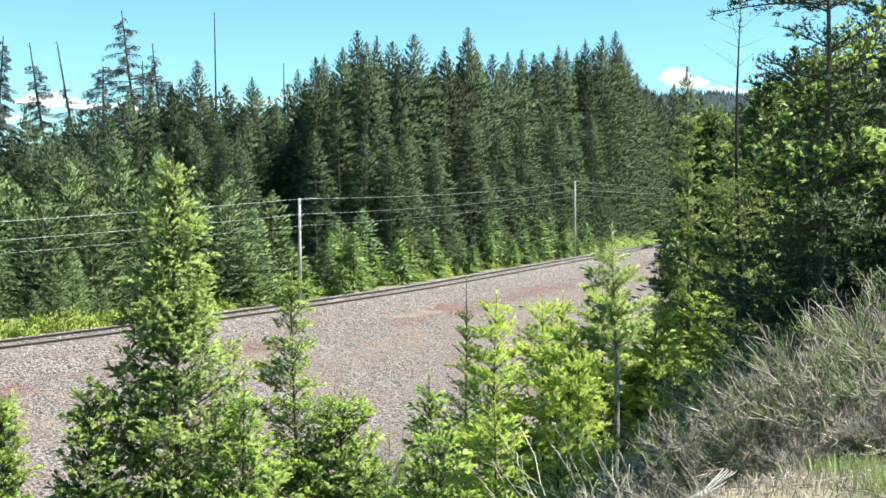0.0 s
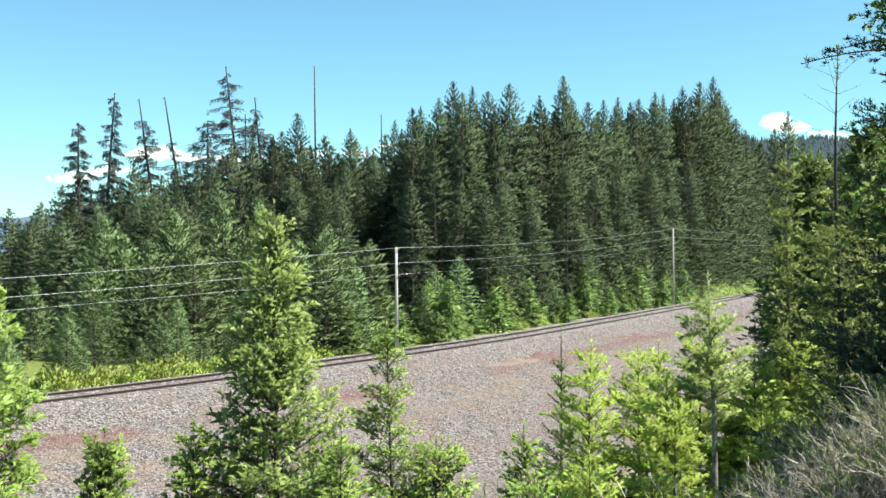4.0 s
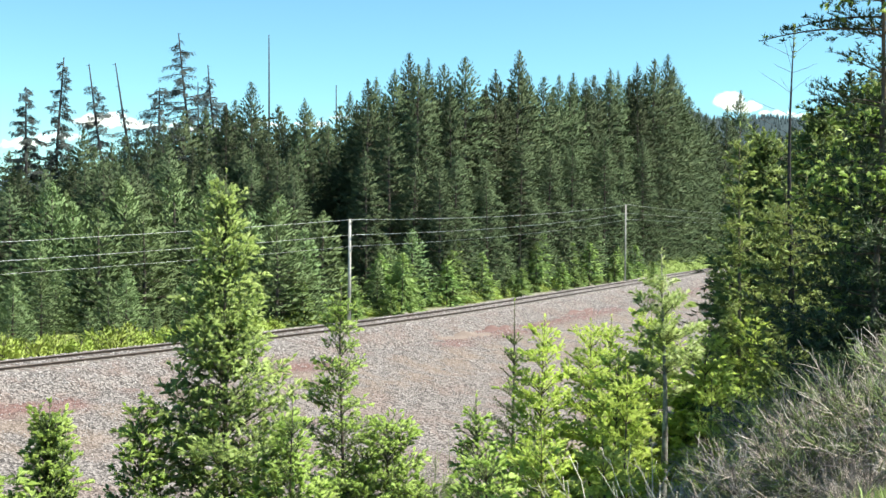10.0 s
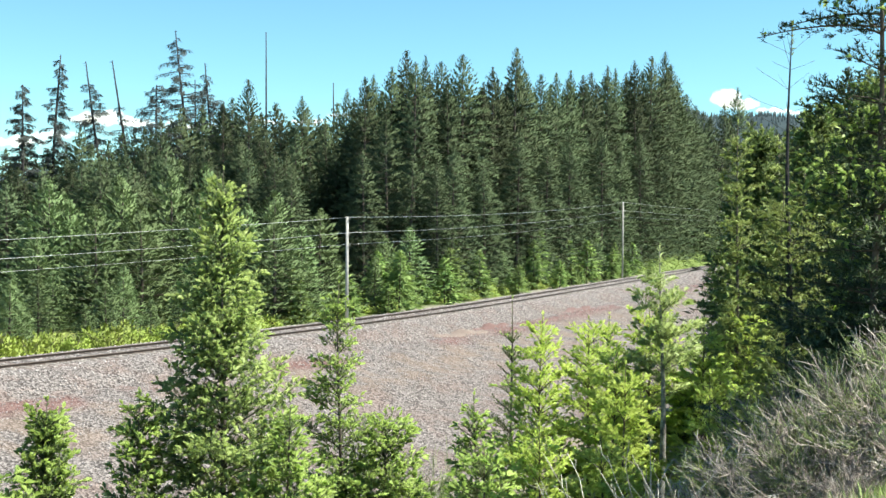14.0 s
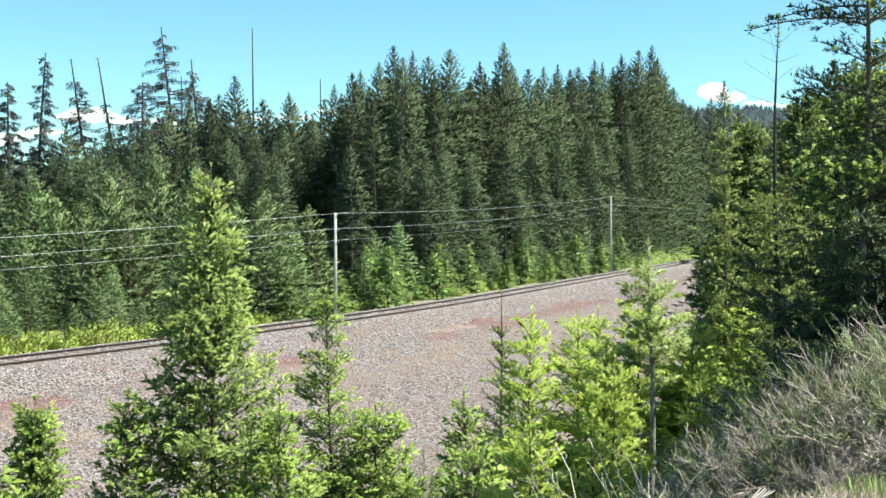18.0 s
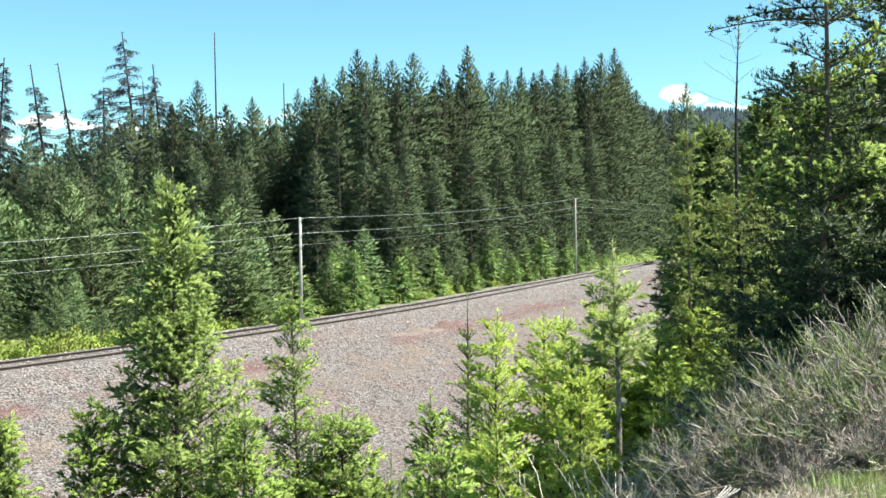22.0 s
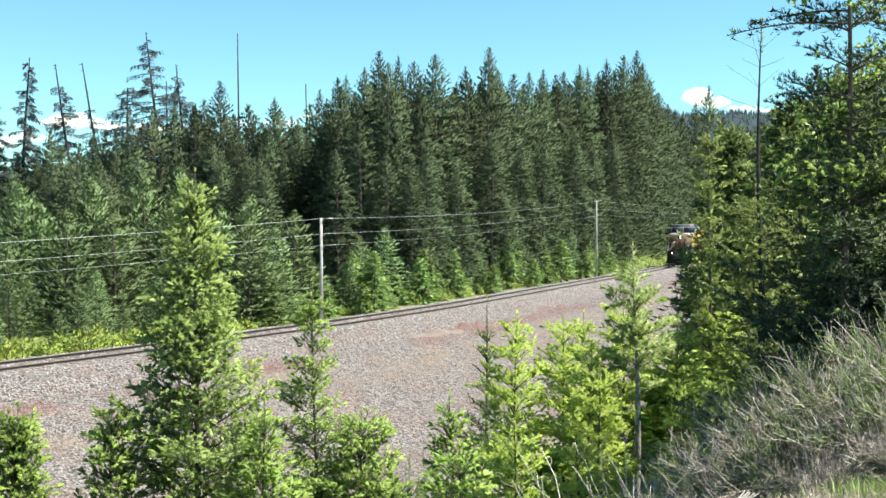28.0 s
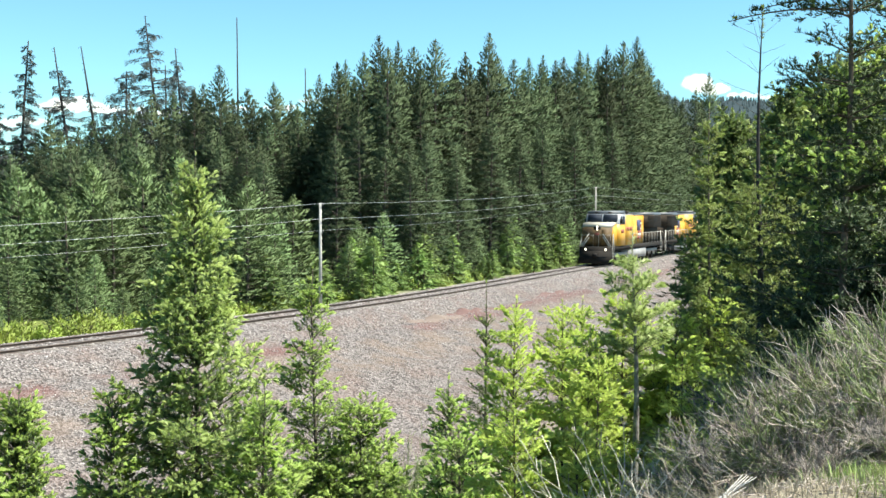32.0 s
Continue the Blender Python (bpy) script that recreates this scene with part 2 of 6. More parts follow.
# ---------------------------------------------------------------- mesh helpers
class Bag:
    """Collects vertices and triangles."""

    def __init__(self):
        self.v, self.f, self.n = [], [], 0

    def add(self, v, f):
        v, f = np.asarray(v, float).reshape(-1, 3), np.asarray(f, int).reshape(-1, 3)
        self.v.append(v)
        self.f.append(f + self.n)
        self.n += len(v)

    def tube(self, pts, r0, r1, sides=5):
        pts = np.asarray(pts, float)
        n = len(pts)
        along = np.gradient(pts, axis=0)
        along /= np.linalg.norm(along, axis=1, keepdims=True) + 1e-9
        ref = np.where(np.abs(along[:, 2:3]) > 0.9, [[1.0, 0, 0]], [[0, 0, 1.0]])
        a = np.cross(along, ref)
        a /= np.linalg.norm(a, axis=1, keepdims=True) + 1e-9
        b = np.cross(along, a)
        r = np.linspace(r0, r1, n)[:, None, None]
        q = np.arange(sides) * 2 * np.pi / sides
        ring = pts[:, None] + r * (a[:, None] * np.cos(q)[None, :, None] + b[:, None] * np.sin(q)[None, :, None])
        i = np.arange(n - 1)[:, None] * sides
        k, k2 = np.arange(sides)[None], (np.arange(sides)[None] + 1) % sides
        f = np.stack([np.stack([i + k, i + k2, i + sides + k2], -1), np.stack([i + k, i + sides + k2, i + sides + k], -1)], 2).reshape(-1, 3)
        caps = [[0, j + 1, j] for j in range(1, sides - 1)] + [[(n - 1) * sides, (n - 1) * sides + j, (n - 1) * sides + j + 1] for j in range(1, sides - 1)]
        self.add(ring.reshape(-1, 3), np.concatenate([f, caps]))

    def box(self, lo, hi, taper=1.0):
        (x0, y0, z0), (x1, y1, z1) = lo, hi
        cx, cy = (x0 + x1) / 2, (y0 + y1) / 2
        top = [(cx + (x - cx) * taper, cy + (y - cy) * taper, z1) for x, y in ((x0, y0), (x1, y0), (x1, y1), (x0, y1))]
        v = [(x0, y0, z0), (x1, y0, z0), (x1, y1, z0), (x0, y1, z0)] + top
        q = [(0, 3, 2, 1), (4, 5, 6, 7), (0, 1, 5, 4), (1, 2, 6, 5), (2, 3, 7, 6), (3, 0, 4, 7)]
        self.add(v, [t for a, b, c, d in q for t in ((a, b, c), (a, c, d))])

    def prism(self, outline, x0, x1):
        """An outline in (y, z), counted anticlockwise seen from +x, drawn out from x0 to x1."""
        n = len(outline)
        v = [(x0, y, z) for y, z in outline] + [(x1, y, z) for y, z in outline]
        f = [(0, j + 1, j) for j in range(1, n - 1)] + [(n, n + j, n + j + 1) for j in range(1, n - 1)]
        for j in range(n):
            k = (j + 1) % n
            f += [(j, k, n + k), (j, n + k, n + j)]
        self.add(v, f)

    def sprays(self, p, d, side, length, width, droop):
        """Kite-shaped sprays of foliage at p along d."""
        p, d, side = np.asarray(p), np.asarray(d), np.asarray(side)
        length, width = np.asarray(length)[:, None], np.asarray(width)[:, None]
        tip = p + d * length
        tip[:, 2] -= droop * length[:, 0]
        mid = p + d * length * 0.45
        mid[:, 2] += 0.05 * length[:, 0]
        v = np.stack([p, mid + side * width, tip, mid - side * width], 1).reshape(-1, 3)
        i = np.arange(len(p))[:, None] * 4
        self.add(v, np.concatenate([i + [[0, 1, 2]], i + [[0, 2, 3]]]))

    def needles(self, p, d, rng, per, length, width, lean=0.55):
        """Needles set round the twig points p, whose twigs run along d."""
        p, d = np.repeat(np.asarray(p), per, 0), np.repeat(np.asarray(d), per, 0)
        n = len(p)
        r = rng.normal(size=(n, 3))
        r -= (r * d).sum(1, keepdims=True) * d
        r /= np.linalg.norm(r, axis=1, keepdims=True) + 1e-9
        way = d * lean + r * np.sqrt(1 - lean**2)
        way[:, 2] += 0.12
        side = np.cross(way, rng.normal(size=(n, 3)))
        side /= np.linalg.norm(side, axis=1, keepdims=True) + 1e-9
        ln = length * rng.uniform(0.7, 1.2, (n, 1))
        base = p + d * rng.uniform(-0.02, 0.02, (n, 1))
        v = np.stack([base - side * width, base + side * width, base + way * ln], 1).reshape(-1, 3)
        self.add(v, np.arange(3 * n).reshape(-1, 3))

    def mesh(self, name, mat, smooth=False, bulge=None, tuft=0.0):
        me = bpy.data.meshes.new(name)
        v, f = np.concatenate(self.v), np.concatenate(self.f)
        if bulge is not None:
            # the leaves turn their outer side outwards and shade as the outside of one rounded crown
            rg = np.random.default_rng(7)
            nv = v * [1, 1, 0]
            clump = np.stack([np.sin(v @ np.array(k) + j) for j, k in enumerate(((4.1, 2.3, 6.7), (-5.3, 3.9, 4.3), (2.7, -4.7, 7.9)))], -1)
            nv = nv / (np.linalg.norm(nv, axis=1, keepdims=True) + 0.15) * (1.0 if bulge < 0.5 else 0.5) + [0, 0, bulge] + clump * tuft + rg.normal(0, 0.18 if tuft else 0.30, v.shape)
            nv /= np.linalg.norm(nv, axis=1, keepdims=True)
            flat = np.cross(v[f[:, 1]] - v[f[:, 0]], v[f[:, 2]] - v[f[:, 0]])
            inward = (flat * nv[f[:, 0]]).sum(1) < 0
            f[inward] = f[inward][:, ::-1]
        me.vertices.add(len(v))
        me.vertices.foreach_set("co", v.astype(np.float32).ravel())
        me.loops.add(f.size)
        me.loops.foreach_set("vertex_index", f.astype(np.int32).ravel())
        me.polygons.add(len(f))
        me.polygons.foreach_set("loop_start", np.arange(0, f.size, 3, dtype=np.int32))
        if smooth or bulge is not None:
            me.polygons.foreach_set("use_smooth", np.ones(len(f), dtype=bool))
        me.materials.append(mat)
        me.update(calc_edges=True)
        if bulge is not None:
            me.normals_split_custom_set_from_vertices(nv)
        return me


def part(name, bag, mat, parent, label="", smooth=False, kind="", bulge=None, tuft=0.0):
    ob = tagged(new(name, bag.mesh(name, mat, smooth, bulge, tuft)), kind=kind)
    ob.parent = parent
    if label:
        ob["label"] = label
    return ob


def thing(name, label, category, group="", kind=""):
    return tagged(new(name), label, category, group, kind)


def unit(v):
    v = np.asarray(v, float)
    return v / (np.linalg.norm(v, axis=-1, keepdims=True) + 1e-9)


# ---------------------------------------------------------------- the line of the track and the lie of the land
T0, HEAD, BEND = np.array([2.534, 69.777]), radians(23.5), 200.0
ALONG, ACROSS = np.array([math.sin(HEAD), math.cos(HEAD)]), np.array([math.cos(HEAD), -math.sin(HEAD)])
CENTRE = T0 - BEND * ACROSS


def on_track(s, d=0.0):
    """Plan place s metres along the track (straight for s > 0, a bend below) and d metres off it."""
    if s > 0:
        return T0 + s * ALONG + d * ACROSS
    return CENTRE + (BEND + d) * (ACROSS * math.cos(s / BEND) + ALONG * math.sin(s / BEND))


def heading(s):
    """Plan direction of the track at s."""
    if s > 0:
        return ALONG
    return -ACROSS * math.sin(s / BEND) + ALONG * math.cos(s / BEND)


def off_track(x, y):
    x, y = np.asarray(x, float), np.asarray(y, float)
    ahead = (x - T0[0]) * ALONG[0] + (y - T0[1]) * ALONG[1]
    straight = (x - T0[0]) * ACROSS[0] + (y - T0[1]) * ACROSS[1]
    return np.where(ahead > 0, straight, np.hypot(x - CENTRE[0], y - CENTRE[1]) - BEND)


PROFILE_D = [-400, -60, -12, -5, -3.4, 3.4, 4.6, 7, 10.5, 15, 18, 22, 24.5, 27, 29.5, 31.6, 33.0, 36, 80, 400]
PROFILE_Z = [-2.0, -1.2, -1.0, -0.75, -0.62, -0.72, -0.85, -1.45, -2.2, -2.9, -2.7, -1.3, -0.2, 0.9, 2.0, 2.85, 3.1, 3.15, 3.4, 4.0]


def ground_z(x, y):
    x, y = np.asarray(x, float), np.asarray(y, float)
    d = off_track(x, y)
    z = np.interp(d, PROFILE_D, PROFILE_Z)
    # the bank's crest bends towards the track on the right
    crest = ((x - 1.65) * 1.7 - (y - 6.3) * 1.75) / 2.44
    z = z - np.where((d > 20) & (d < 40), 0.5 * np.clip(-crest / 1.1, 0, 1), 0.0) * np.clip((d - 20) / 5, 0, 1)
    rough = np.interp(np.abs(d), [3.3, 6, 30], [0.0, 0.09, 0.10])
    wave = np.sin(x * 1.3 + 0.7 * np.sin(y * 0.9)) * np.sin(y * 1.1 + 0.5 * np.sin(x * 0.8)) + 0.6 * np.sin(x * 0.37 + 1.0) * np.sin(y * 0.31)
    far = np.interp(np.hypot(x, y), [150, 400], [1, 0])
    return z + rough * wave * far


def gz(x, y):
    return float(ground_z(x, y))


# ---------------------------------------------------------------- ground
def ground_material():
    m = bpy.data.materials.new("ground_gravel_and_grass")
    m.use_nodes = True
    t = m.node_tree
    b = t.nodes["Principled BSDF"]
    b.inputs["Roughness"].default_value, b.inputs["Specular IOR Level"].default_value = 0.95, 0.15
    co, at = t.nodes.new("ShaderNodeTexCoord"), t.nodes.new("ShaderNodeAttribute")
    at.attribute_name = "off"

    def noise_at(scale, detail=4, rough=0.6):
        n = t.nodes.new("ShaderNodeTexNoise")
        n.inputs["Scale"].default_value, n.inputs["Detail"].default_value, n.inputs["Roughness"].default_value = scale, detail, rough
        t.links.new(co.outputs["Object"], n.inputs["Vector"])
        return n.outputs["Fac"]

    def calc(op, a, c, d=None):
        n = t.nodes.new("ShaderNodeMath")
        n.operation = op
        for i, v in enumerate((a, c, d)):
            if v is not None and not isinstance(v, (int, float)):
                t.links.new(v, n.inputs[i])
            elif v is not None:
                n.inputs[i].default_value = v
        return n.outputs[0]

    def span(v, lo, hi, a=0.0, c=1.0):
        n = t.nodes.new("ShaderNodeMapRange")
        n.interpolation_type = "SMOOTHSTEP"
        for i, x in enumerate((lo, hi, a, c)):
            n.inputs[i + 1].default_value = x
        t.links.new(v, n.inputs[0])
        return n.outputs[0]

    def blend(fac, a, c):
        n = t.nodes.new("ShaderNodeMix")
        n.data_type = "RGBA"
        t.links.new(fac, n.inputs[0])
        for i, v in ((6, a), (7, c)):
            if isinstance(v, tuple):
                n.inputs[i].default_value = (*v, 1)
            else:
                t.links.new(v, n.inputs[i])
        return n.outputs[2]

    big, mid, small, grit = noise_at(0.12), noise_at(0.7), noise_at(5, 5), noise_at(28, 2)
    off = calc("MULTIPLY_ADD", calc("SUBTRACT", mid, 0.5), 2.6, at.outputs["Fac"])
    cell = t.nodes.new("ShaderNodeTexVoronoi")
    cell.inputs["Scale"].default_value = 15.0
    t.links.new(co.outputs["Object"], cell.inputs["Vector"])
    stone = blend(span(cell.outputs["Color"], 0.15, 0.9), (0.046, 0.039, 0.038), (0.335, 0.300, 0.286))
    gravel = blend(calc("MULTIPLY", span(grit, 0.35, 0.7), 0.45), stone, (0.168, 0.156, 0.149))
    mauve = blend(span(cell.outputs["Color"], 0.1, 0.95), blend(span(small, 0.35, 0.65), (0.066, 0.050, 0.046), (0.112, 0.088, 0.081)), (0.285, 0.232, 0.213))
    field = blend(span(mid, 0.42, 0.62), gravel, mauve)
    cinder = blend(span(small, 0.3, 0.7), (0.150, 0.062, 0.055), (0.205, 0.100, 0.088))
    in_band = calc("MULTIPLY", span(off, 3.5, 4.1), span(off, 5.3, 4.6))
    patch = calc("MULTIPLY", in_band, span(big, 0.46, 0.56))
    tan_band = calc("MULTIPLY", span(off, 4.6, 5.6), span(off, 9.0, 7.0))
    field = blend(calc("MULTIPLY", calc("MULTIPLY", tan_band, 0.32), span(mid, 0.4, 0.6)), field, (0.245, 0.195, 0.148))
    field = blend(calc("MULTIPLY", patch, 0.55), field, cinder)
    turf = blend(span(small, 0.35, 0.65), (0.170, 0.165, 0.100), (0.320, 0.280, 0.205))
    litter = blend(span(small, 0.4, 0.62), (0.390, 0.330, 0.255), (0.180, 0.155, 0.110))
    bank = blend(span(mid, 0.4, 0.6), turf, litter)
    whole = blend(span(off, 14.5, 18.5), field, bank)
    behind = blend(span(small, 0.35, 0.65), (0.120, 0.185, 0.040), (0.230, 0.240, 0.085))
    verge = blend(span(small, 0.3, 0.7), (0.230, 0.225, 0.165), (0.300, 0.280, 0.225))
    whole = blend(span(off, -2.8, -3.4), whole, verge)
    whole = blend(span(off, -6.0, -8.0), whole, behind)
    t.links.new(whole, b.inputs["Base Color"])
    bp = t.nodes.new("ShaderNodeBump")
    bp.inputs["Strength"].default_value, bp.inputs["Distance"].default_value = 0.9, 0.05
    t.links.new(calc("ADD", calc("MULTIPLY", cell.outputs["Distance"], span(off, 17.0, 14.5)), calc("MULTIPLY", grit, 0.5)), bp.inputs["Height"])
    t.links.new(bp.outputs[0], b.inputs["Normal"])
    return m


M_GROUND = ground_material()


def with_offset(me):
    """Stores each vertex's distance from the track."""
    co = np.zeros(len(me.vertices) * 3, dtype=np.float32)
    me.vertices.foreach_get("co", co)
    co = co.reshape(-1, 3)
    a = me.attributes.new("off", "FLOAT", "POINT")
    a.data.foreach_set("value", off_track(co[:, 0], co[:, 1]).astype(np.float32))


def build_ground():
    turns = 300
    rings = [0.0, 0.8]
    while rings[-1] < 4600:
        rings.append(rings[-1] + max(0.35, rings[-1] * 0.03))
    r, q = np.array(rings[1:]), np.arange(turns) * 2 * np.pi / turns
    x, y = r[:, None] * np.sin(q), r[:, None] * np.cos(q)
    v = np.concatenate([[[0, 0, gz(0, 0)]], np.stack([x, y, ground_z(x, y)], -1).reshape(-1, 3)])
    n = len(r)
    i, k = np.arange(n - 1)[:, None] * turns + 1, np.arange(turns)[None]
    k2 = (k + 1) % turns
    f = np.stack([np.stack([i + k, i + turns + k, i + turns + k2], -1), np.stack([i + k, i + turns + k2, i + k2], -1)], 2).reshape(-1, 3)
    f = f[:, ::-1]
    cap = np.stack([0 * k[0], 1 + k2[0], 1 + k[0]], -1)
    bag = Bag()
    bag.add(v, np.concatenate([f, cap]))
    me = bag.mesh("ground", M_GROUND, True)
    with_offset(me)
    tagged(new("ground", me), "gravel slope, grassy bank and forest floor", "ground", kind="structure")


build_ground()


# ---------------------------------------------------------------- railway
S_FROM, S_TO = -75, 330


def swept(profile, step=1.5, s0=S_FROM, s1=S_TO):
    """A closed cross-section of (d, z), drawn along the track."""
    bag = Bag()
    ss = np.arange(s0, s1 + step, step)
    n = len(profile)
    v = np.array([[(*on_track(s, d), z) for d, z in profile] for s in ss]).reshape(-1, 3)
    f = []
    for a in range(len(ss) - 1):
        for j in range(n):
            k = (j + 1) % n
            p, q2 = a * n, (a + 1) * n
            f += [(p + j, p + k, q2 + k), (p + j, q2 + k, q2 + j)]
    bag.add(v, f)
    return bag


def build_track():
    bed = swept([(-4.2, -1.2), (4.4, -1.3), (3.6, -0.80), (2.9, -0.44), (2.0, -0.14), (0, -0.105), (-2.0, -0.14), (-2.9, -0.40), (-3.6, -0.7)])
    me = bed.mesh("ballast_bed", M_GROUND, False)
    with_offset(me)
    tagged(new("ballast_bed", me), "grey crushed-stone ballast bed under the rails", "ballast", kind="structure")
    track = tagged(new("railway_track"), "single railway track with rusty rails and dark wooden sleepers", "railway track", kind="structure")
    for side in (-1, 1):
        c = side * 0.755
        rail = [(c - 0.07, -0.17), (c + 0.07, -0.17), (c + 0.07, -0.15), (c + 0.012, -0.13), (c + 0.012, -0.04), (c + 0.037, -0.03), (c + 0.037, 0.0),
                (c - 0.037, 0.0), (c - 0.037, -0.03), (c - 0.012, -0.04), (c - 0.012, -0.13), (c - 0.07, -0.15)]
        part("rail", swept(rail), M_STEEL, track)
    bag = Bag()
    bag.box((-1.28, -0.115, -0.34), (1.28, 0.115, -0.105))
    me = bag.mesh("sleeper", M_SLEEPER)
    rng = random.Random(4)
    for i in range(290):
        s = -62 + i * 0.53
        ob = new("sleeper", me)
        ob.parent = track
        x, y = on_track(s, rng.uniform(-0.06, 0.06))
        h = heading(s)
        ob.matrix_basis = pose(x, y, rng.uniform(-0.012, 0.008), 0, 0, math.degrees(math.atan2(h[1], h[0])) - 90 + rng.uniform(-1, 1))


build_track()


def stones(name, label, count, s0, s1, d0, d1, low, high, seed, lift):
    """Loose stones lying over a stretch beside the track."""
    rng = np.random.default_rng(seed)
    s, d = rng.uniform(s0, s1, count), d0 + (d1 - d0) * rng.uniform(0, 1, count) ** 1.2
    p = np.array([on_track(a, c) for a, c in zip(s, d)])
    if lift:
        z = np.interp(np.abs(d), [0, 2.0, 2.9, 3.6], [-0.12, -0.15, -0.44, -0.79])
    else:
        z = ground_z(p[:, 0], p[:, 1])
    size = rng.uniform(low, high, count)
    base = np.array([(1, 0, 0), (0, 1, 0), (-1, 0, 0), (0, -1, 0), (0, 0, 1), (0, 0, -1)], float)
    v = base[None] * rng.uniform(0.6, 1.25, (count, 6, 1)) + rng.normal(0, 0.15, (count, 6, 3))
    v[:, :, 2] *= 0.7
    a = rng.uniform(0, 6.28, count)
    c, q = np.cos(a)[:, None], np.sin(a)[:, None]
    v = np.stack([v[:, :, 0] * c - v[:, :, 1] * q, v[:, :, 0] * q + v[:, :, 1] * c, v[:, :, 2]], -1) * size[:, None, None]
    v += np.stack([p[:, 0], p[:, 1], z + size * 0.25], -1)[:, None]
    f = np.array([(0, 1, 4), (1, 2, 4), (2, 3, 4), (3, 0, 4), (1, 0, 5), (2, 1, 5), (3, 2, 5), (0, 3, 5)])
    bag = Bag()
    bag.add(v.reshape(-1, 3), (f[None] + np.arange(count)[:, None, None] * 6).reshape(-1, 3))
    tagged(new(name, bag.mesh(name, M_STONE)), label, "stones", kind="stuff")


stones("ballast_stones", "loose grey crushed stones on the ballast", 17000, -62, 60, -2.4, 3.6, 0.03, 0.06, 1, True)
stones("gravel_stones", "loose grey stones on the gravel slope", 16000, -62, 40, 3.6, 15.5, 0.022, 0.05, 2, False)
stones("far_ballast_stones", "loose grey crushed stones beside the rails", 6000, 60, 110, 1.0, 8.0, 0.04, 0.08, 3, False)


M_EARTH = material("dry_earth", (0.222, 0.176, 0.150), (0.165, 0.130, 0.112), 0.9, 0.95, bump=0.6, fine=9)
M_RED_EARTH = material("red_cinder_earth", (0.178, 0.112, 0.102), (0.135, 0.084, 0.077), 0.9, 0.95, bump=0.6, fine=9)


def earth_heap(x, y, length, width, height, turn, seed, mat, label):
    """A low uneven heap of spoil lying on the gravel."""
    rg = np.random.default_rng(seed)
    n, m = 26, 14
    b = Bag()
    v = []
    for i in range(n):
        for j in range(m):
            a, c = 2 * i / (n - 1) - 1, 2 * j / (m - 1) - 1
            k = max(0.0, 1 - a * a) ** 0.7 * max(0.0, 1 - c * c)
            px, py = a * length / 2, c * width / 2
            wx, wy = x + px * math.cos(turn) - py * math.sin(turn), y + px * math.sin(turn) + py * math.cos(turn)
            v.append((wx, wy, gz(wx, wy) - 0.05 + height * k * (0.75 + 0.5 * math.sin(a * 7 + seed) * math.cos(c * 4)) + rg.normal(0, 0.02)))
    b.add(v, [f for i in range(n - 1) for j in range(m - 1) for k in (i * m + j,) for f in ((k, k + m, k + m + 1), (k, k + m + 1, k + 1))])
    tagged(new("earth_heap", b.mesh("earth_heap", mat, True)), label, "earth heap")


earth_heap(-0.5, 55.3, 5.6, 1.7, 0.17, radians(59), 1, M_EARTH, "low long heap of dry tan earth on the gravel")
earth_heap(1.1, 58.7, 4.6, 1.3, 0.20, radians(62), 2, M_RED_EARTH, "low heap of reddish earth on the gravel")
earth_heap(7.0, 71.6, 7.0, 1.3, 0.15, radians(62), 3, M_RED_EARTH, "low long heap of reddish earth beside the ballast")
rg = np.random.default_rng(12)
for x, y, size in ((-6.9, 46.0, 0.10), (-7.3, 46.8, 0.07), (-1.2, 47.0, 0.07), (-9.8, 44.5, 0.08), (3.4, 55.0, 0.09)):
    b = Bag()
    q = bmesh.new()
    bmesh.ops.create_icosphere(q, subdivisions=2, radius=1.0)
    pts = np.array([p.co[:] for p in q.verts])
    b.add(pts * size * (1 + 0.22 * np.sin(pts @ rg.normal(0, 2.2, 3)))[:, None] * (1.2, 0.9, 0.7), [[p.index for p in f.verts] for f in q.faces])
    q.free()
    stone = tagged(new("boulder", b.mesh("boulder", M_PALE_STONE)), "pale angular stone lying on the gravel slope", "stone", "pale stones on the gravel")
    stone.location = (x, y, gz(x, y) + size * 0.3)


